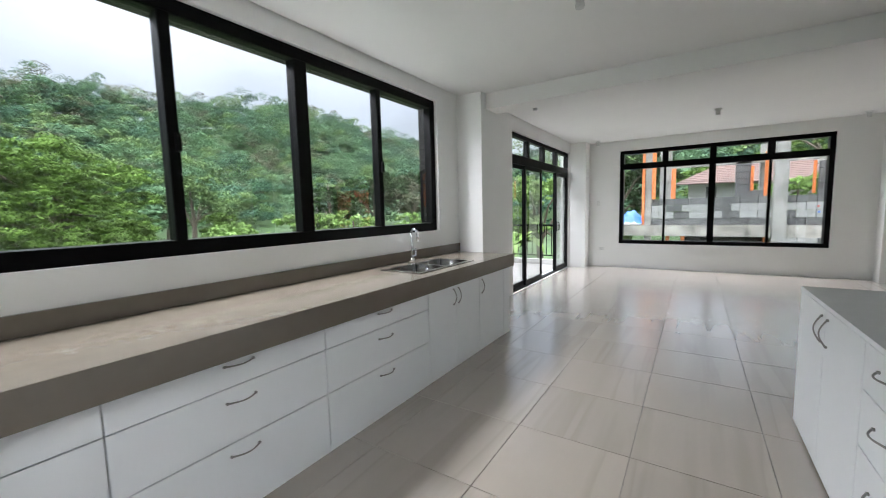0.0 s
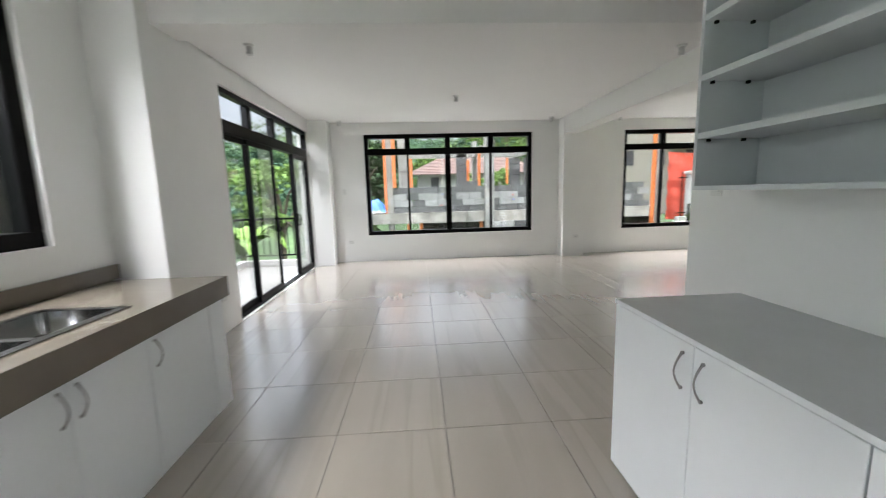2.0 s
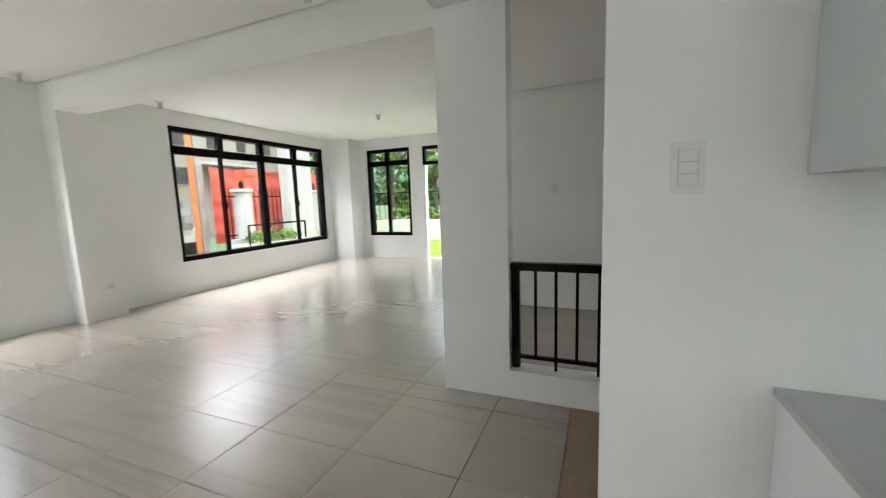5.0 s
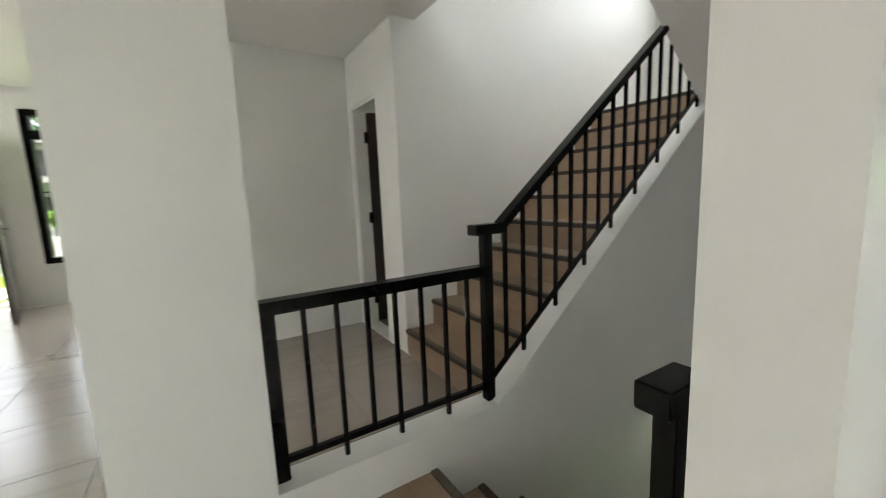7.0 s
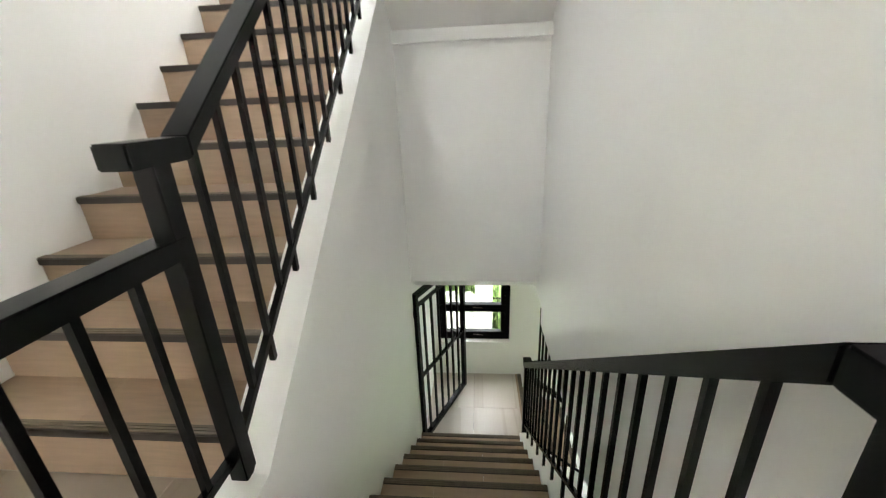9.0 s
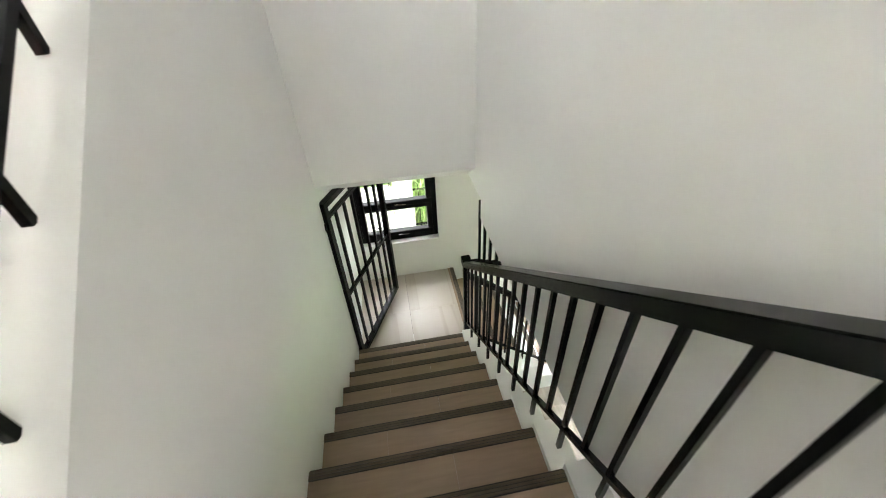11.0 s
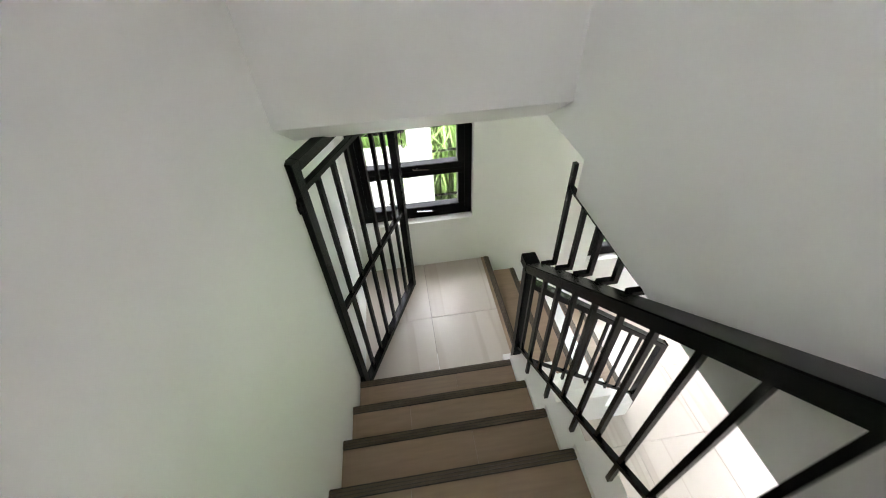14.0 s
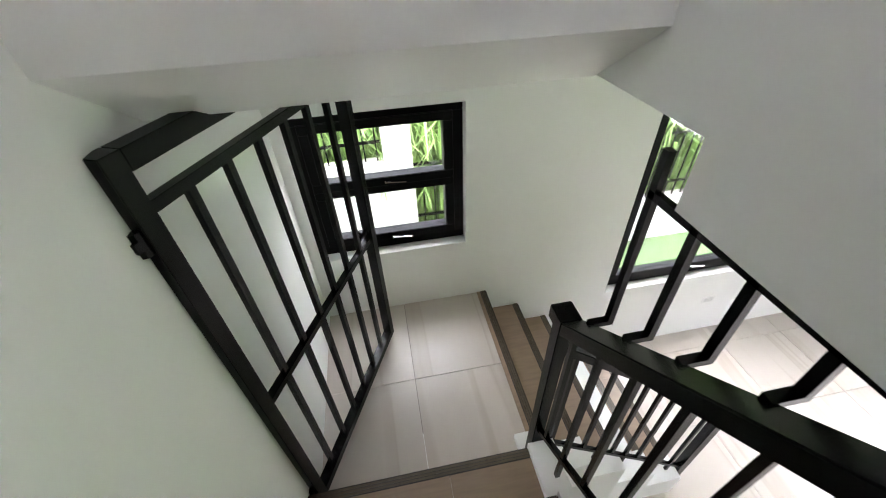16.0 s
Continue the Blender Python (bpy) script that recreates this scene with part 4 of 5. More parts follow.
plate("light_switch", "white light switch on the hall wall", (5.225, 4.23, 1.40), "-x", 0.072, 0.118, 1)
plate("light_switch", "white light switch on the north pilaster", (3.08, 9.46, 1.42), "-x", 0.072, 0.118, 2)
plate("light_switch", "white light switch beside the window", (-1.30, NY, 1.42), "-y", 0.072, 0.118, 1)
plate("light_switch", "white light switch beside the front door", (EX, 7.62, 1.40), "-x", 0.072, 0.118, 2)
plate("wall_outlet", "white wall outlet beside the balcony door", (WX, 5.59, 0.36), "+x", 0.118, 0.072, 2, False)
plate("wall_outlet", "white double wall outlet low on the wall", (-1.22, NY, 0.40), "-y", 0.118, 0.072, 2, False)
plate("wall_outlet", "white double wall outlet on the pilaster", (3.36, 9.32, 0.40), "-y", 0.118, 0.072, 2, False)
plate("wall_outlet", "white double wall outlet near the corner", (8.0, NY, 0.42), "-y", 0.118, 0.072, 2, False)
plate("wall_outlet", "white double wall outlet in the lower room", (-0.19, SY, -2.77), "+y", 0.118, 0.072, 2, False)


def lamp_holder(x, y, z):
    th = thing("lamp_holder", "bare white ceiling lamp holder without bulb", "lamp holder", "ceiling lamp holders")
    th.matrix_basis = pose(x, y, z)
    bm = bmesh.new()
    tube(bm, [(0, 0, 0), (0, 0, -0.02)], [0.05, 0.046], 20)
    part("rose", bm, PLASTIC, th, smooth=False)
    bm = bmesh.new()
    tube(bm, [(0, 0, -0.02), (0, 0, -0.055), (0, 0, -0.075), (0, 0, -0.09)], [0.028, 0.026, 0.03, 0.026], 16)
    part("socket", bm, PLASTICG, th, smooth=False)


for x, y in ((0.775, 7.5), (2.85, 5.58), (-1.28, 9.34), (2.81, 9.29), (4.18, 9.26), (4.25, 5.18), (6.35, 7.19), (-1.33, 5.52)):
    lamp_holder(x, y, LZ)
lamp_holder(-0.11, 2.89, KZ)


# ---- outside: ground ----
GRASS = material("lawn_grass", (0.22, 0.34, 0.05), 0.9, var=0.3, scale=14, second_scale=2.0, bump=0.4, bump_scale=60)
EARTH = material("wooded_ground", (0.045, 0.085, 0.025), 0.95, var=0.35, scale=0.6, second_scale=0.1, bump=0.4, bump_scale=4)
LEAF = material("dark_tree_foliage", (0.018, 0.04, 0.015), 0.8, var=0.4, scale=0.8, second=(0.036, 0.066, 0.022), second_scale=0.3, spec=0.08)
# next two hill greens are paled and blued, distance haze put into the colour
LEAFF = material("hazed_hill_foliage_green", (0.066, 0.136, 0.072), 0.85, var=0.36, scale=0.25, second=(0.122, 0.21, 0.108), second_scale=0.08, spec=0.08)
LEAFD = material("hazed_hill_foliage_dark", (0.042, 0.096, 0.062), 0.85, var=0.36, scale=0.25, second=(0.074, 0.142, 0.09), second_scale=0.08, spec=0.08)
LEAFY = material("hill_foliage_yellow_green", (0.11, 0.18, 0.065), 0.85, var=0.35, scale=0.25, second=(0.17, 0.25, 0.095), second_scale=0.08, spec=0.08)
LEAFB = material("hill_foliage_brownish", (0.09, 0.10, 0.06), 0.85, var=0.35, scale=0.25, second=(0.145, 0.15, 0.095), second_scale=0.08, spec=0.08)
LEAFN = material("bright_foliage", (0.030, 0.074, 0.013), 0.6, var=0.5, scale=1.6, second=(0.105, 0.180, 0.034), second_scale=0.4, spec=0.08)
LEAFP = material("pale_green_foliage", (0.10, 0.18, 0.04), 0.7, var=0.35, scale=1.5, second=(0.17, 0.27, 0.075), second_scale=0.5, spec=0.08)
BARK = material("tree_bark", (0.13, 0.10, 0.075), 0.9, var=0.25, scale=8, bump=0.5, bump_scale=30)
CONC = material("raw_concrete", (0.24, 0.225, 0.195), 0.9, var=0.45, scale=2.5, second=(0.36, 0.34, 0.30), second_scale=0.9, bump=0.2, bump_scale=30)
BLOCK = material("grey_concrete_block", (0.125, 0.125, 0.122), 0.95, var=0.15, scale=10, bump=0.3, bump_scale=50, piece=0.22)
BLOCKW = material("pale_concrete_block", (0.33, 0.33, 0.315), 0.95, var=0.12, scale=10, bump=0.3, bump_scale=50, piece=0.1)
COLM = material("pale_raw_concrete", (0.32, 0.31, 0.285), 0.9, var=0.25, scale=4, second_scale=1.2, bump=0.2, bump_scale=30)
ORANGE = material("orange_form_paint", (0.72, 0.20, 0.05), 0.6, var=0.12, scale=6)
BLUE = material("blue_tarpaulin", (0.03, 0.16, 0.62), 0.45, var=0.2, scale=8)
RED = material("red_tarpaulin", (0.62, 0.085, 0.05), 0.55, var=0.14, scale=3, stretch=(0.6, 1, 3), bump=0.3, bump_scale=6)
OUTW = material("white_outside_plaster", (0.42, 0.41, 0.385), 0.85, var=0.05, scale=3)
BEIGE = material("beige_outside_plaster", (0.30, 0.27, 0.22), 0.85, var=0.05, scale=2)
ROOF = material("brown_roof_tile", (0.12, 0.062, 0.045), 0.7, var=0.2, scale=8, piece=0.12)
STONE = material("stepping_stone", (0.40, 0.38, 0.34), 0.9, var=0.1)
REDLEAF = material("red_leaf", (0.45, 0.07, 0.03), 0.6, var=0.3, scale=6)
ROADM = material("asphalt", (0.055, 0.055, 0.056), 0.9, var=0.15, scale=30)


def smooth_step(a, b, v):
    t = np.clip((v - a) / (b - a), 0, 1)
    return t * t * (3 - 2 * t)


def ground_height(x, y):
    east = -3.6 + 3.38 * smooth_step(4.2, 8.3, x)
    west = -3.6 + 1.2 * smooth_step(-20, -58, x)
    ridge = 5 * np.exp(-(((y - 45) / 60.0) ** 2)) + 23
    hill = ridge * smooth_step(-62, -128, x)
    north = 9 * smooth_step(38, 95, y) * smooth_step(60, 25, x)
    z = np.where(x > 4.2, east, west) + hill + north
    return z + np.where(np.abs(x) + np.abs(y) > 45, 1.2 * np.sin(x * 0.11) * np.cos(y * 0.09), 0)


def ground_grid():
    a = np.concatenate([np.linspace(-700, -160, 14), np.linspace(-150, -20, 40), np.linspace(-18, 24, 64), np.linspace(26, 150, 26), np.linspace(170, 700, 10)])
    b = np.concatenate([np.linspace(-700, -160, 12), np.linspace(-150, -20, 26), np.linspace(-18, 30, 50), np.linspace(33, 200, 40), np.linspace(220, 700, 10)])
    X, Y = np.meshgrid(a, b)
    Z = ground_height(X, Y)
    v = np.stack([X.ravel(), Y.ravel(), Z.ravel()], 1)
    n, m = len(a), len(b)
    faces = [(j * n + i, j * n + i + 1, (j + 1) * n + i + 1, (j + 1) * n + i) for j in range(m - 1) for i in range(n - 1)]
    me = bpy.data.meshes.new("ground")
    me.from_pydata(v.tolist(), [], faces)
    me.materials.append(EARTH)
    for p in me.polygons:
        p.use_smooth = True
    return tagged(new("ground", me), "green sloping ground reaching to the wooded hills", "ground", kind="structure")


ground_grid()


# ---- foliage ----
def leaf_cards(rng, centres, radii, per, size, flat=1.0, jitter=0.55, three=False):
    """Many small bent leaf faces on lumpy crowns; returns vertices and faces."""
    n = len(centres) * per
    c = np.repeat(centres, per, 0)
    r = np.repeat(radii, per, 0)
    d = rng.normal(size=(n, 3))
    d /= np.linalg.norm(d, axis=1)[:, None]
    d[:, 2] = np.abs(d[:, 2]) * 1.0 - 0.25 * (rng.random(n) < 0.5)
    bulge = 0.72 + 0.36 * rng.random(n)
    p = c + d * r * bulge[:, None]
    nrm = d + jitter * rng.normal(size=(n, 3))
    nrm /= np.linalg.norm(nrm, axis=1)[:, None]
    ref = rng.normal(size=(n, 3))
    u = np.cross(nrm, ref)
    u /= np.linalg.norm(u, axis=1)[:, None]
    v = np.cross(nrm, u)
    s = size * (0.6 + 0.8 * rng.random(n))[:, None]
    s = s if np.isscalar(size) else s
    if three:
        q = np.stack([p - u * s, p + u * s, p + v * s * 1.5], 1).reshape(-1, 3)
        return q, np.arange(3 * n).reshape(-1, 3)
    q = np.stack([p - u * s, p - v * s * 0.55 * flat, p + u * s, p + v * s * 0.55 * flat], 1).reshape(-1, 3)
    f = np.arange(4 * n).reshape(-1, 4)
    return q, f


def cards_object(name, q, f, mat, label, category, kind="", parent=None):
    me = bpy.data.meshes.new(name)
    me.from_pydata(q.tolist(), [], f.tolist())
    me.materials.append(mat)
    ob = new(name, me)
    if parent is not None:
        ob.parent = parent
        return ob
    return tagged(ob, label, category, kind=kind)


rng = np.random.default_rng(7)


def far_wood(name, n, xr, yr, rad, per, size, label, mats, keep=None):
    """Lumpy crowns standing on the ground, each tone of green one mass of leaves."""
    for mat, share in mats:
        m = int(n * share)
        xs, ys = rng.uniform(*xr, m), rng.uniform(*yr, m)
        if keep is not None:
            k = keep(xs, ys)
            xs, ys = xs[k], ys[k]
        r = rng.uniform(*rad, len(xs))
        c = np.stack([xs, ys, ground_height(xs, ys) + r * rng.uniform(0.4, 2.0, len(xs))], 1)
        lobes = c[:, None, :] + rng.normal(size=(len(xs), 5, 3)) * np.array([0.55, 0.55, 0.35]) * r[:, None, None]
        lr = (r[:, None] * rng.uniform(0.38, 0.7, (len(xs), 5))).reshape(-1, 1)
        q, f = leaf_cards(rng, lobes.reshape(-1, 3), lr * np.array([[1.0, 1.0, 0.75]]), per, size, jitter=0.4, three=True)
        cards_object(name, q, f, mat, label, "woods", kind="stuff")


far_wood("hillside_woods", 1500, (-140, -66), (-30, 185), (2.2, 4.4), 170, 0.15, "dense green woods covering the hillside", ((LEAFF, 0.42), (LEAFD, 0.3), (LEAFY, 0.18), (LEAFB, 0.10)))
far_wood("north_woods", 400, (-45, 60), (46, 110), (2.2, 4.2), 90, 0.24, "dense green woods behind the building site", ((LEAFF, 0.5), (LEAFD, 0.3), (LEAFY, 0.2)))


def tufts(centres, radii, count, reach):
    """Small leaf tufts spread over the upper side of each clump, with gaps between them."""
    n = len(centres) * count
    c, r = np.repeat(centres, count, 0), np.repeat(radii, count, 0)
    d = rng.normal(size=(n, 3))
    d /= np.linalg.norm(d, axis=1)[:, None]
    d[:, 2] = np.where(d[:, 2] < -0.15, -d[:, 2], d[:, 2])
    size = reach * rng.uniform(0.6, 1.35, (n, 1))
    return c + d * r * rng.uniform(0.75, 1.15, (n, 1)), size * np.array([[1.0, 1.0, 0.5]])


def tree(x, y, height, crown, n_clumps, label, mat=LEAFN, size=0.16, per=170, lean=0.0, base=None, tuft=16):
    th = thing("tree", label, "tree")
    z0 = float(ground_height(np.array(x), np.array(y))) if base is None else base
    top = z0 + height
    bm = bmesh.new()
    fork = z0 + height * 0.5
    tube(bm, [(x, y, z0 - 0.2), (x + 0.1, y, z0 + height * 0.25), (x + 0.15 + lean, y + 0.1, fork), (x + lean, y, top - crown * 0.5)], [0.03 * height, 0.024 * height, 0.018 * height, 0.006 * height], 8)
    cs, rs = [], []
    for k in range(n_clumps):
        a = rng.uniform(0, 2 * math.pi)
        rad = crown * math.sqrt(rng.random()) * 0.9
        zz = top - crown * 0.35 - rng.random() * crown * 1.1 - 0.25 * rad
        c = (x + lean + rad * math.cos(a), y + rad * math.sin(a), zz)
        cs.append(c)
        r = crown * rng.uniform(0.20, 0.36)
        rs.append((r, r, r * 0.72))
        if k % 3 == 0:
            m1 = (x + lean * 0.8 + 0.5 * (c[0] - x - lean), y + 0.5 * (c[1] - y), (fork + c[2]) / 2 + 0.2)
            tube(bm, [(x + 0.12 + lean * 0.7, y + 0.05, fork - 0.1 * height * rng.random()), m1, c], [0.010 * height, 0.007 * height, 0.003 * height], 5)
    part("trunk", bm, BARK, th, "grey-brown trunk and limbs")
    if tuft:
        tc, tr = tufts(np.array(cs), np.array(rs), tuft, crown * 0.085)
        q, f = leaf_cards(rng, tc, tr, per // tuft, size, jitter=0.35)
    else:
        q, f = leaf_cards(rng, np.array(cs), np.array(rs), per, size)
    cards_object("crown", q, f, mat, "", "", parent=th)
    return th


tree(-24, 5.6, 9.6, 4.4, 46, "big leafy green tree close to the house", size=0.062, per=1900, tuft=34)
tree(-22, -2.0, 10.2, 4.6, 44, "big leafy green tree close to the house", size=0.062, per=1900, tuft=34)
tree(-38, 8.0, 8.0, 3.6, 32, "rounded green tree in the valley", LEAFF, size=0.15, per=380)
tree(-30, 14.0, 8.4, 2.0, 16, "slender tree with pale bare trunk", LEAFY, size=0.12, per=200)
tree(-31, 16.2, 5.4, 2.0, 22, "rounded green bush in the valley", LEAFN, size=0.12, per=300)
tree(-44, 18, 8.4, 3.6, 28, "rounded green tree in the valley", LEAFF, size=0.16, per=340)
tree(-58, 25, 8.0, 3.8, 28, "rounded green tree beside the lawn", LEAFF, size=0.18, per=340)
tree(-31, 27.5, 9.6, 3.4, 22, "tall dark green tree in the valley", LEAF, size=0.15, per=340)
tree(-30, 33.0, 10.4, 3.6, 22, "tall dark green tree in the valley", LEAF, size=0.15, per=340)
tree(-29, 39.0, 10.0, 3.4, 20, "tall tree with brownish leaves in the valley", LEAFB, size=0.15, per=300)
tree(-30, 46.0, 12.2, 4.2, 26, "tall dark green tree in the valley", LEAF, size=0.16, per=360)
tree(-30, 55.0, 12.4, 4.4, 26, "tall dark green tree in the valley", LEAF, size=0.16, per=360)
for bx_, by_, bh_ in ((-13, 8.0, 4.7), (-12.4, 10.2, 4.9), (-12, 12.4, 4.9), (-12.6, 14.8, 4.6), (-11.0, 17.2, 4.9)):
    tree(bx_, by_, bh_ + 0.55, 1.7, 26, "pale green leafy bush below the window", LEAFP, size=0.085, per=320)
tree(-6.5, 20.5, 7.4, 2.6, 26, "pale green tree beside the building site", LEAFP, size=0.09, per=380)
tree(-2.6, 18.2, 5.2, 1.7, 24, "pale green bush beside the concrete slab", LEAFP, size=0.08, per=320)
tree(-3.5, 25.5, 9.6, 3.2, 30, "dark green tree behind the building site", LEAF, size=0.11, per=380)
tree(4.2, 22.5, 6.4, 1.6, 22, "green tree behind the building site", LEAFP, size=0.09, per=300)
tree(22, 16, 9, 3.4, 30, "leafy garden tree across the street", size=0.10, per=340)
tree(25, 20, 11, 4.0, 30, "leafy garden tree across the street", size=0.10, per=340)
tree(23, 13.4, 5.4, 1.8, 26, "white-flowering green garden tree", LEAFP, size=0.09, per=340)
tree(28, 25, 12, 4.4, 30, "leafy garden tree across the street", LEAF, size=0.11, per=340)
tree(8, 36, 10, 3.6, 28, "green tree behind the unfinished house", size=0.11, per=340)
tree(14, 42, 12, 4.0, 28, "green tree behind the unfinished house", size=0.11, per=340)
tree(1, 40, 9, 3.6, 28, "green tree behind the tiled roof", size=0.12, per=340)
# open lawn in the valley
bm = bmesh.new()
prism(bm, [(-65, 28), (-47, 26), (-46, 36), (-64, 44)], "z", -4.2, -2.0)
tagged(part("lawn", bm, GRASS), "open mown lawn down in the valley", "lawn", kind="structure")

# ---- balcony ----
bm = bmesh.new()
box(bm, -3.45, 5.93, -0.4, WX - 0.2, 9.6, -0.02)
structure("balcony_floor", bm, material("balcony_tile", (0.21, 0.20, 0.185), 0.5, var=0.12, scale=4, second_scale=1.6), "pale tiled balcony floor", "floor")
bm = bmesh.new()
box(bm, -3.45, 5.93, -0.019, -3.30, 9.6, 0.10)
box(bm, -3.30, 5.93, -0.019, WX - 0.21, 6.08, 0.10)
box(bm, -3.30, 9.45, -0.019, WX - 0.21, 9.6, 0.10)
structure("balcony_kerb", bm, OUTW, "low white kerb round the balcony", "kerb")
br = thing("balcony_railing", "black steel balcony railing on the kerb", "railing")
for p, q in (((WX - 0.2, 6.0), (-3.375, 6.0)), ((-3.375, 6.0), (-3.375, 9.52)), ((-3.375, 9.52), (WX - 0.2, 9.52))):
    bm = bmesh.new()
    bar(bm, (*p, 0.93), (*q, 0.93), 0.05, 0.04)
    part("handrail", bm, BLACKM, br)
    bm = bmesh.new()
    bar(bm, (*p, 0.20), (*q, 0.20), 0.025, 0.025)
    part("bottom_rail", bm, BLACKM, br)
    n = int(math.hypot(q[0] - p[0], q[1] - p[1]) / 0.12)
    for k in range(n):
        t = (k + 0.5) / n
        x, y = p[0] + (q[0] - p[0]) * t, p[1] + (q[1] - p[1]) * t
        boxpart("baluster", (x - 0.008, y - 0.008, 0.10 if k % 6 == 0 else 0.20, x + 0.008, y + 0.008, 0.915), BLACKM, br)



def banana_plant(x, y, z0, z1):
    """A soft stem with long arching leaves, each folded along its rib."""
    th = thing("banana_plant", "banana plant with long arching green leaves", "plant")
    bm = bmesh.new()
    tube(bm, [(x, y, z0), (x, y, (z0 + z1) / 2), (x, y, z1)], [0.16, 0.13, 0.07], 10)
    part("stem", bm, LEAFP, th)
    for k in range(8):
        a = k * 2.4 + x
        length, rise = rng.uniform(1.5, 2.3), rng.uniform(0.5, 1.1)
        bm = bmesh.new()
        rows = []
        for i in range(11):
            t = i / 10
            out = length * (t - 0.25 * t * t)
            zz = z1 + rise * math.sin(math.pi * 0.72 * t) - 0.35 * t * t
            w = 0.27 * math.sin(math.pi * min(1.0, 0.08 + t * 0.95)) ** 0.7
            c = Vector((x + math.cos(a) * out, y + math.sin(a) * out, zz))
            sd = Vector((-math.sin(a), math.cos(a), 0)) * w
            rows.append([bm.verts.new(c - sd + Vector((0, 0, 0.35 * w))), bm.verts.new(c), bm.verts.new(c + sd + Vector((0, 0, 0.35 * w)))])
        for r0, r1 in zip(rows, rows[1:]):
            for j in range(2):
                bm.faces.new((r0[j], r0[j + 1], r1[j + 1], r1[j]))
        part("leaf", bm, LEAFP if k % 2 else LEAFN, th, smooth=True)


banana_plant(-5.6, 10.6, -3.7, -0.1)
banana_plant(-6.6, 12.6, -3.7, 0.2)
banana_plant(-5.2, 13.6, -3.7, -0.4)

# ---- unfinished house to the north ----
site = thing("unfinished_house", "unfinished grey block house with concrete columns", "house")
boxpart("slab", (-1.9, 14.0, 0.40, 8.2, 20.0, 0.73), CONC, site, "stained concrete floor slab")
# solid dark panel, the shade under the slab put into its colour
boxpart("slab_shade_panel", (0.2, 14.6, -3.8, 8.2, 14.8, 0.40), DARKSHADE, site, "dark panel painting the shade below the slab")
for x in (-0.15, 0.25, 2.2):
    boxpart("prop", (x - 0.05, 14.1, -3.6, x + 0.05, 14.2, 0.395), ORANGE, site, "orange painted prop")
for x0, x1, y, zb, z1 in ((-0.79, -0.61, 14.05, -3.8, 3.9), (-0.46, -0.14, 15.1, 0.74, 3.6), (2.30, 2.59, 13.88, -3.8, 3.9), (2.25, 2.42, 16.3, 0.74, 3.2), (3.76, 3.90, 14.05, 0.74, 3.5), (5.5, 5.8, 14.05, -3.8, 3.9), (7.93, 8.12, 13.9, -3.8, 3.9)):
    boxpart("column", (x0, y, zb, x1, y + 0.28, z1), COLM, site, "raw concrete column", bevel=0.01)
for x0, x1, y, z0, z1 in ((-0.87, -0.795, 14.0, 0.74, 3.4), (-0.605, -0.50, 14.02, 1.54, 3.4), (-0.10, 0.02, 14.3, 1.54, 2.45), (1.98, 2.06, 15.9, 1.6, 2.5), (2.13, 2.21, 14.25, 1.54, 2.75), (3.43, 3.50, 15.9, 1.6, 2.55), (5.38, 5.48, 14.0, 1.54, 3.4), (7.78, 7.91, 13.95, -3.6, 3.5)):
    boxpart("form_strip", (x0, y, z0, x1, y + 0.04, z1), ORANGE, site, "orange formwork strip")
for d in ((-0.3, 16.0, 2.60, 3.9, 16.25, 2.80), (-0.8, 14.05, 3.42, 8.0, 14.3, 3.75), (2.2, 14.3, 2.62, 2.36, 16.3, 2.82), (3.76, 14.3, 2.55, 3.9, 17.5, 2.75)):
    boxpart("beam", d, COLM, site, "raw concrete beam")
boxpart("wire", (0.95, 13.98, 1.15, 0.97, 14.0, 2.75), CONC, site, "thin hanging rod")
for x, z, mt in ((0.96, 1.28, BLUE), (0.9, 0.92, RED), (3.22, 1.2, RED), (3.24, 1.05, BLUE)):
    boxpart("litter", (x - 0.02, 14.03, z, x + 0.025, 14.06, z + 0.055), mt, site, "small scrap of coloured plastic", bevel=0.01)
BL, BH = 0.40, 0.20
bm = bmesh.new()
box(bm, 0.004, 0, 0.004, BL - 0.004, 0.14, BH - 0.004)
blk_me = finish(bm, "block", BLOCK, bevel=0.008)
bm = bmesh.new()
box(bm, 0.004, 0, 0.004, BL - 0.004, 0.14, BH - 0.004)
blk_w = finish(bm, "block", BLOCKW, bevel=0.008)


def block_wall(x0, y, z0, cols, rows, pale=()):
    for r in range(rows):
        for c in range(cols):
            me = blk_w if r in pale and (c * 7 + r) % 3 else blk_me
            ob = new("block", me)
            ob.location = (x0 + c * BL - (0.2 if r % 2 and cols > 1 else 0.0), y, z0 + r * BH)
            ob.parent = site


block_wall(-0.60, 14.08, 0.735, 21, 4, pale=(1, 2))
block_wall(1.60, 16.0, 0.735, 1, 10)
block_wall(1.60, 15.6, 0.735, 2, 5)
block_wall(3.58, 16.0, 0.735, 1, 9)
block_wall(4.12, 16.0, 0.735, 1, 9)
block_wall(2.62, 13.86, 0.0, 3, 2, pale=(0, 1))
tarp = bmesh.new()
N = 9
grid = [[tarp.verts.new((-1.55 + 0.72 * i / N, 13.95 + 0.7 * j / N, 0.76 + 0.42 * math.sin(math.pi * (i + 0.6) / (N + 1.2)) * math.sin(math.pi * (j + 0.5) / (N + 1)) + 0.05 * math.sin(i * 2.3 + j * 1.7))) for j in range(N + 1)] for i in range(N + 1)]
for i in range(N):
    for j in range(N):
        tarp.faces.new((grid[i][j], grid[i + 1][j], grid[i + 1][j + 1], grid[i][j + 1]))
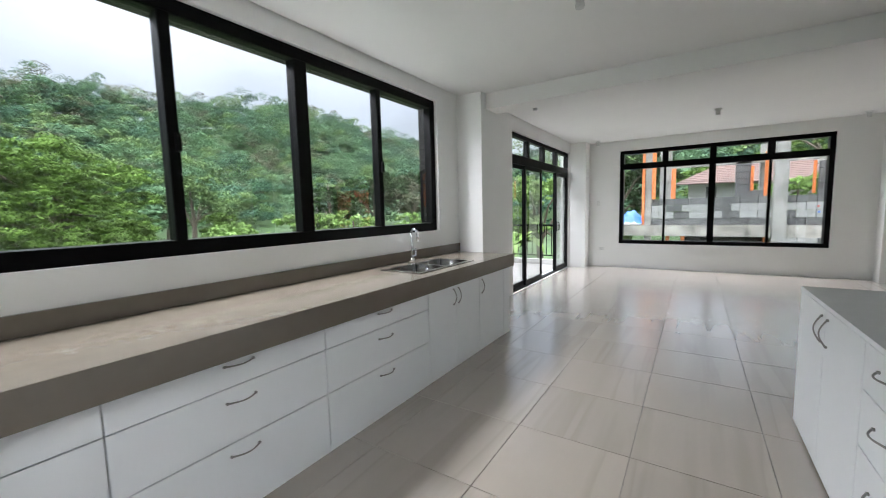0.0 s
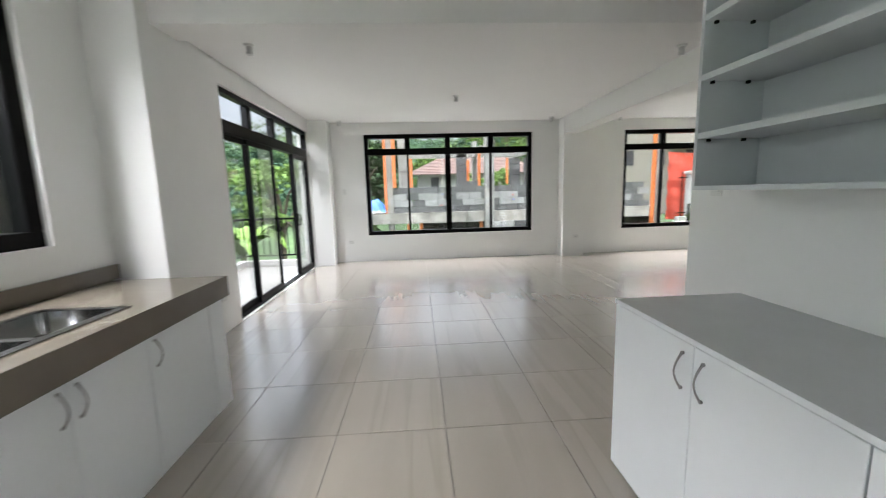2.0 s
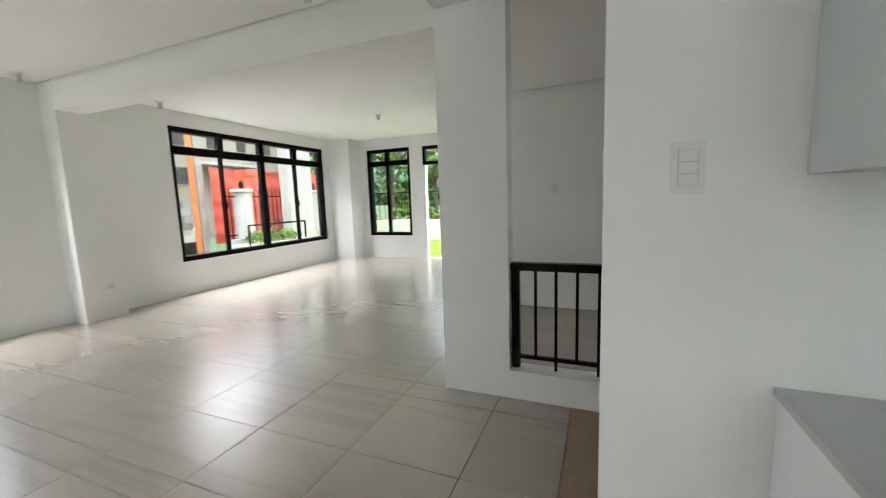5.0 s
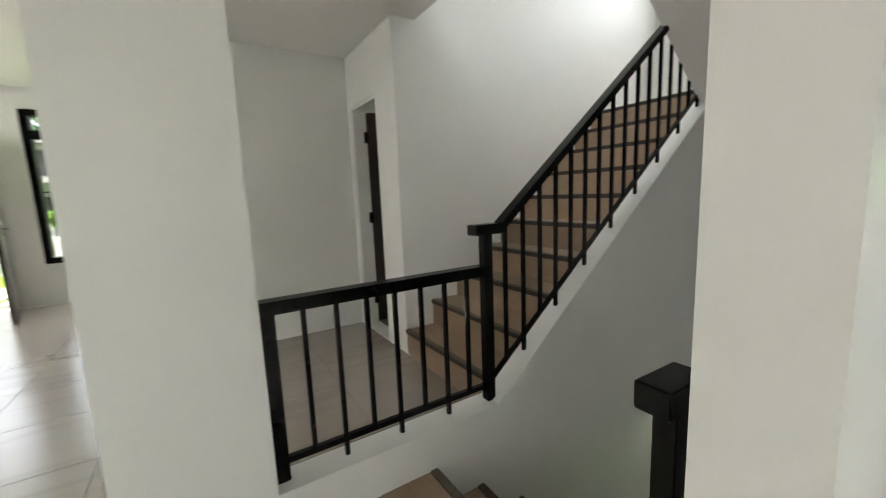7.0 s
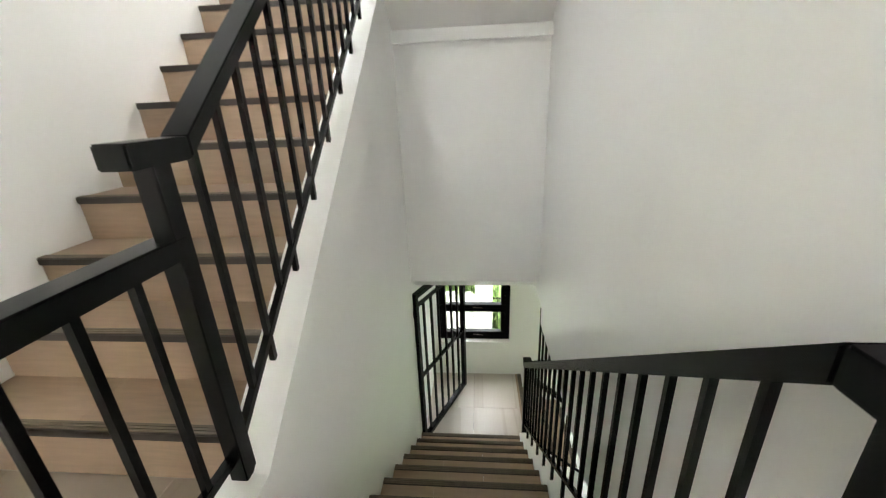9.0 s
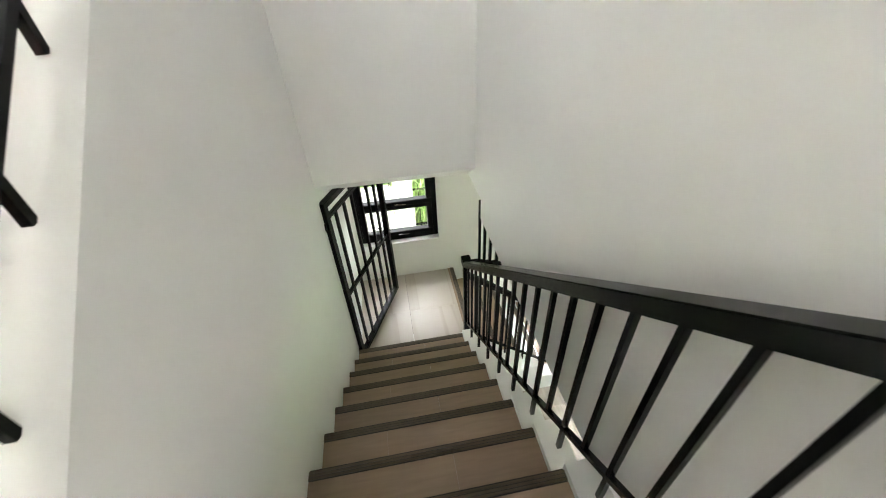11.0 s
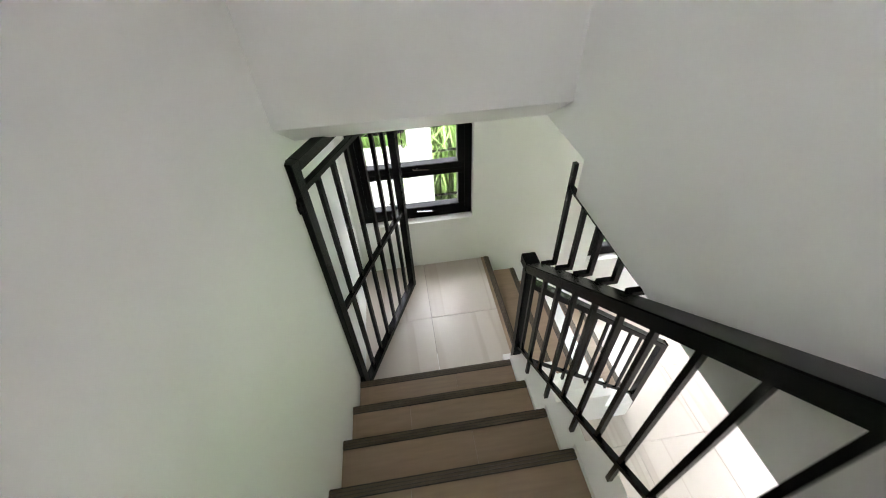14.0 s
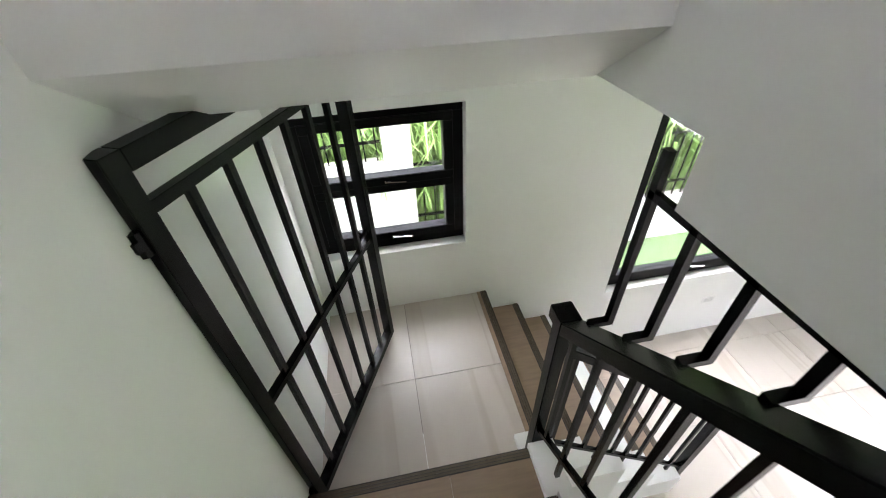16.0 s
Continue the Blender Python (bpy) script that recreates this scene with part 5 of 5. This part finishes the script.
ob = tagged(part("tarpaulin", tarp, BLUE, smooth=True), "crumpled blue tarpaulin lying on the concrete slab", "tarpaulin")
# roofed house behind
hs = thing("house", "house with brown tiled roof behind the building site", "house")
boxpart("wall", (0.2, 26.0, -3.5, 7.5, 33.0, 2.45), OUTW, hs)
boxpart("window", (1.02, 25.95, 1.3, 1.5, 26.0, 2.28), DARKSHADE, hs)
for k in range(12):
    bm = bmesh.new()
    t0, t1 = k / 12, (k + 1) / 12
    y0, y1 = 25.4 + 3.0 * t0, 25.4 + 3.0 * t1 + 0.05
    z0, z1 = 2.42 + 1.3 * t0, 2.42 + 1.3 * t1
    i0, i1 = 2.4 * t0, 2.4 * t1
    prism(bm, [(-0.5 + i0, 0), (8.4 - i0, 0), (8.4 - i1, 1), (-0.5 + i1, 1)], "z", 0, 0.05)
    for v in bm.verts:
        f = v.co.y
        v.co = Vector((v.co.x, y0 + (y1 - y0) * f, z0 + (z1 - z0) * f + v.co.z))
    part("roof_course", bm, ROOF, hs, "brown roof tiles")

# ---- neighbour's fence with red tarpaulin ----
fence = thing("boundary_wall", "white boundary wall with capped pillars and red sheeting", "wall")
boxpart("plinth_wall", (8.1, 13.0, -3.0, 13.5, 13.2, 0.42), OUTW, fence)
for x in (8.62, 11.55):
    bm = bmesh.new()
    tube(bm, [(x, 13.1, 0.42), (x, 13.1, 1.70)], 0.25, 24)
    pl = part("pillar", bm, OUTW, fence, "round white pillar")
    bm = bmesh.new()
    tube(bm, [(x, 13.1, 1.70), (x, 13.1, 1.72), (x, 13.1, 1.78), (x, 13.1, 1.80)], [0.26, 0.30, 0.30, 0.26], 24)
    part("pillar_cap", bm, OUTW, pl)
    bm = bmesh.new()
    tube(bm, [(x, 13.1, 1.80), (x, 13.1, 1.86), (x, 13.1, 1.98), (x, 13.1, 2.05)], [0.04, 0.07, 0.07, 0.02], 8)
    part("pillar_lamp", bm, BLACKM, pl, "small black pillar lantern")
for k in range(36):
    x = 7.55 + k * 0.165
    if abs(x - 8.62) > 0.27 and abs(x - 11.55) > 0.27 and x > 8.15:
        boxpart("fence_bar", (x - 0.01, 13.09, 0.42, x + 0.01, 13.11, 1.80), BLACKM, fence)
boxpart("fence_rail", (8.1, 13.085, 1.58, 13.5, 13.115, 1.61), BLACKM, fence)
boxpart("fence_rail", (8.1, 13.085, 0.52, 13.5, 13.115, 0.55), BLACKM, fence)
bm = bmesh.new()
cols, rows = 60, 16
vs = [[bm.verts.new((8.05 + 5.45 * i / cols, 13.55 + 0.05 * math.sin(i * 0.9) + 0.03 * math.sin(j * 1.7 + i * 0.35), 0.3 + 2.13 * j / rows - 0.06 * math.sin(math.pi * (i % 15) / 15) * j / rows)) for j in range(rows + 1)] for i in range(cols + 1)]
for i in range(cols):
    for j in range(rows):
        bm.faces.new((vs[i][j], vs[i + 1][j], vs[i + 1][j + 1], vs[i][j + 1]))
tagged(part("red_sheeting", bm, RED, smooth=True), "red plastic sheeting hung behind the fence", "sheeting")
post = thing("house_corner", "white rendered wall of the neighbouring house", "wall")
boxpart("wall", (9.85, 12.5, -3.0, 10.80, 12.9, 4.0), OUTW, post)
blocks = thing("modern_house", "pale modern house with balconies beyond the fence", "house")
boxpart("wall", (11.5, 24, -3, 24, 34, 7.5), BEIGE, blocks)
for z in (2.6, 4.6, 6.4):
    for k in range(6):
        boxpart("window", (12.2 + k * 1.9, 23.95, z, 12.8 + k * 1.9, 24.0, z + 0.85), DARKSHADE, blocks)
boxpart("balcony", (14.8, 23.0, 3.6, 18.6, 24.0, 3.75), OUTW, blocks)
# planter and low railing beside the house
pt = thing("planter", "low white planter with green shrubs and black rail", "planter")
boxpart("trough", (7.0, 11.2, -0.3, 9.0, 11.7, 0.42), OUTW, pt)
boxpart("rail", (7.05, 11.16, 0.86, 8.9, 11.19, 0.90), BLACKM, pt)
boxpart("rail", (7.05, 11.16, 0.42, 7.09, 11.19, 0.86), BLACKM, pt)
boxpart("rail", (8.86, 11.16, 0.42, 8.90, 11.19, 0.86), BLACKM, pt)
q, f = leaf_cards(rng, np.array([(7.5, 11.45, 0.5), (8.0, 11.45, 0.52), (8.5, 11.45, 0.48)]), np.full((3, 3), 0.22), 260, 0.05)
cards_object("shrub", q, f, LEAFN, "", "", parent=pt)

# ---- front garden to the east ----
bm = bmesh.new()
box(bm, EX + 0.2, -2, -0.6, 14.0, 14, -0.20)
tagged(part("lawn_front", bm, GRASS), "bright green front lawn", "lawn", kind="structure")
n = 26000
bx = np.stack([rng.uniform(EX + 0.25, 13.9, n), rng.uniform(4.5, 11.5, n), np.full(n, -0.2)], 1)
a = rng.uniform(0, 2 * math.pi, n)
dx = np.stack([np.cos(a), np.sin(a), np.zeros(n)], 1) * 0.012
tip = bx + np.stack([rng.normal(0, 0.02, n), rng.normal(0, 0.02, n), rng.uniform(0.03, 0.08, n)], 1)
q = np.stack([bx - dx, bx + dx, tip], 1).reshape(-1, 3)
cards_object("grass_blades", q, np.arange(3 * n).reshape(-1, 3), material("grass_blade", (0.27, 0.43, 0.06), 0.7, var=0.3, scale=5), "short bright green grass blades", "grass", kind="stuff")
for k in range(7):
    for j in range(2):
        st = boxpart("stepping_stone", (EX + 0.5 + k * 0.72, 6.55 + j * 0.55 + 0.1 * (k % 2), -0.19, EX + 1.02 + k * 0.72, 6.98 + j * 0.55 + 0.1 * (k % 2), -0.135), STONE, bevel=0.015)
        tagged(st, "pale square stepping stone in the lawn", "stepping stone", "stepping stones")
bm = bmesh.new()
box(bm, 14.0, -3, -0.6, 14.2, 16, 0.59)
tagged(part("garden_wall", bm, OUTW), "low white garden wall along the street", "wall", kind="structure")
bm = bmesh.new()
box(bm, 14.2, -60, -0.5, 20, 80, -0.21)
tagged(part("road", bm, ROADM), "grey street beyond the garden wall", "road", kind="structure")
gf = thing("garden_fence", "black railing on the low garden wall", "fence")
boxpart("rail", (14.08, -3, 1.63, 14.11, 16, 1.66), BLACKM, gf)
for k in range(64):
    y = 0.0 + k * 0.25
    boxpart("bar", (14.085, y - 0.008, 0.59, 14.105, y + 0.008, 1.63), BLACKM, gf)
q, f = leaf_cards(rng, np.stack([rng.uniform(20.2, 21.5, 60), rng.uniform(-5, 35, 60), rng.uniform(0.1, 0.9, 60)], 1), rng.uniform(0.5, 0.9, (60, 1)) * np.ones((1, 3)), 160, 0.11)
cards_object("hedge", q, f, LEAFN, "uneven green hedge across the street", "hedge", kind="stuff")
q, f = leaf_cards(rng, np.array([(18.2, 10.8, 2.35), (18.4, 11.05, 2.15), (18.0, 10.6, 2.1)]), np.full((3, 3), 0.2), 170, 0.08)
rb = thing("red_shrub", "red-leaved shrub across the street", "shrub")
bm = bmesh.new()
tube(bm, [(18.2, 10.8, -0.21), (18.2, 10.8, 2.0)], [0.06, 0.03], 6)
part("stem", bm, BARK, rb)
cards_object("crown", q, f, REDLEAF, "", "", parent=rb)
fh = thing("street_house", "pale grey house across the street", "house")
boxpart("wall", (30, 5.0, -0.5, 38, 13.3, 4.6), OUTW, fh)
boxpart("roof", (29.4, 4.6, 4.6, 38.5, 13.7, 4.85), CONC, fh)
boxpart("balcony", (29.0, 8.0, 2.6, 30.0, 13.3, 2.8), CONC, fh)
for k in range(2):
    for j in range(3):
        boxpart("window", (29.95, 6.0 + j * 2.4, 0.6 + k * 2.4, 30.0, 7.4 + j * 2.4, 1.9 + k * 2.4), DARKSHADE, fh)
far_wood("east_woods", 200, (45, 80), (-30, 70), (2.4, 4.2), 40, 0.45, "green woods beyond the street houses", ((LEAFF, 0.6), (LEAFY, 0.4)))

# ---- lower garden to the south ----
sf = thing("garden_boundary", "white boundary wall with pillar and steel fence", "wall")
boxpart("wall", (2.45, -2.15, -3.8, 8.0, -2.0, -1.99), OUTW, sf)
boxpart("wall", (-4, -2.15, -3.8, 2.16, -2.0, -2.95), OUTW, sf)
boxpart("pillar", (2.16, -2.2, -3.8, 2.45, -1.94, -0.6), OUTW, sf, "white square pillar")
for x0, x1, z0 in ((2.45, 8.0, -1.99), (-4.0, 2.16, -2.95)):
    boxpart("fence_rail", (x0, -2.09, z0 + 0.19, x1, -2.06, z0 + 0.215), BLACKM, sf)
    boxpart("fence_rail", (x0, -2.09, z0 + 0.85, x1, -2.06, z0 + 0.875), BLACKM, sf)
    for k in range(int((x1 - x0) / 0.125)):
        x = x0 + 0.06 + k * 0.125
        boxpart("fence_bar", (x - 0.007, -2.085, z0, x + 0.007, -2.065, z0 + 0.93), BLACKM, sf)


def reeds(name, n, xr, yr, z, h, label):
    b = np.stack([rng.uniform(*xr, n), rng.uniform(*yr, n), np.full(n, z)], 1)
    ang = rng.uniform(0, 2 * math.pi, n)
    out = np.stack([np.cos(ang), np.sin(ang), np.zeros(n)], 1)
    hh = rng.uniform(*h, n)[:, None]
    side = np.stack([-np.sin(ang), np.cos(ang), np.zeros(n)], 1) * rng.uniform(0.008, 0.02, n)[:, None]
    up = np.array([[0, 0, 1.0]])
    p0, p1, p2, p3 = b, b + up * hh * 0.55 + out * hh * 0.06, b + up * hh * 0.9 + out * hh * 0.22, b + up * hh * 0.82 + out * hh * 0.48
    q = np.stack([p0 - side, p0 + side, p1 + side, p1 - side, p2 + side * 0.7, p2 - side * 0.7, p3], 1).reshape(-1, 3)
    i = np.arange(n)[:, None] * 7
    quads = np.concatenate([i + np.array([[0, 1, 2, 3]]), i + np.array([[3, 2, 4, 5]])]).tolist()
    tris = (i + np.array([[5, 4, 6]])).tolist()
    me = bpy.data.meshes.new(name)
    me.from_pydata(q.tolist(), [], quads + tris)
    me.materials.append(REED)
    return tagged(new(name, me), label, "grass", kind="stuff")


REED = material("tall_grass_blade", (0.10, 0.19, 0.04), 0.6, var=0.4, scale=3, second=(0.17, 0.28, 0.07), second_scale=0.8)
reeds("tall_grass", 16000, (-5, 8), (-4.6, -2.3), -3.6, (1.2, 3.2), "tall bright green grass behind the fence")
q, f = leaf_cards(rng, np.stack([rng.uniform(-6, 9, 40), rng.uniform(-6.5, -4.2, 40), rng.uniform(-3, -0.6, 40)], 1), rng.uniform(0.6, 1.1, (40, 1)) * np.ones((1, 3)), 200, 0.12)
cards_object("thicket", q, f, LEAFN, "dense green thicket behind the tall grass", "bushes", kind="stuff")

# ---- floor tiles, last ----
T = 0.627


def tile_floor(owner, x0, y0, x1, y1, ox, oy, z, size=T, skip=lambda x, y: False, mat=TILE):
    i0, i1 = math.floor((x0 - ox) / size), math.ceil((x1 - ox) / size)
    j0, j1 = math.floor((y0 - oy) / size), math.ceil((y1 - oy) / size)
    cache = {}
    for i in range(i0, i1):
        for j in range(j0, j1):
            a, b = max(x0, ox + i * size), min(x1, ox + (i + 1) * size)
            c, d = max(y0, oy + j * size), min(y1, oy + (j + 1) * size)
            if b - a < 0.01 or d - c < 0.01 or skip((a + b) / 2, (c + d) / 2):
                continue
            key = (round(b - a, 3), round(d - c, 3))
            if key not in cache:
                bm = bmesh.new()
                g, e = 0.0017, 0.0012
                w, h = key
                lo = [bm.verts.new(p) for p in ((g, g, -0.012), (w - g, g, -0.012), (w - g, h - g, -0.012), (g, h - g, -0.012))]
                mid = [bm.verts.new(p) for p in ((g, g, -e), (w - g, g, -e), (w - g, h - g, -e), (g, h - g, -e))]
                top = [bm.verts.new(p) for p in ((g + e, g + e, 0), (w - g - e, g + e, 0), (w - g - e, h - g - e, 0), (g + e, h - g - e, 0))]
                for r0, r1 in ((lo, mid), (mid, top)):
                    for k in range(4):
                        bm.faces.new((r0[k], r0[(k + 1) % 4], r1[(k + 1) % 4], r1[k]))
                bm.faces.new(top)
                cache[key] = finish(bm, "tile", mat)
            ob = new("tile", cache[key])
            ob.location = (a, c, z)
            ob.parent = owner


fl = bpy.data.objects["floor"]
tile_floor(fl, WX, SY, KW0, NY, 0.28, 4.335, 0.0)
tile_floor(fl, KW0, 3.885, PX0, NY, 0.28, 4.335, 0.0)
tile_floor(fl, PX0, 4.72, EX, NY, 0.28, 4.335, 0.0)
tile_floor(fl, PX1, 3.114, 5.225, 4.72, 0.28, 4.335, 0.0)
tile_floor(bpy.data.objects["floor_landing"], 1.93, SY, PX0, 0.985, 2.46 - T, 0.40, LAND, mat=TILE_L)
tile_floor(bpy.data.objects["floor_lower"], WX, SY, PX0, 5.0, 0.27, 5.0, LOWER, mat=TILE_L)
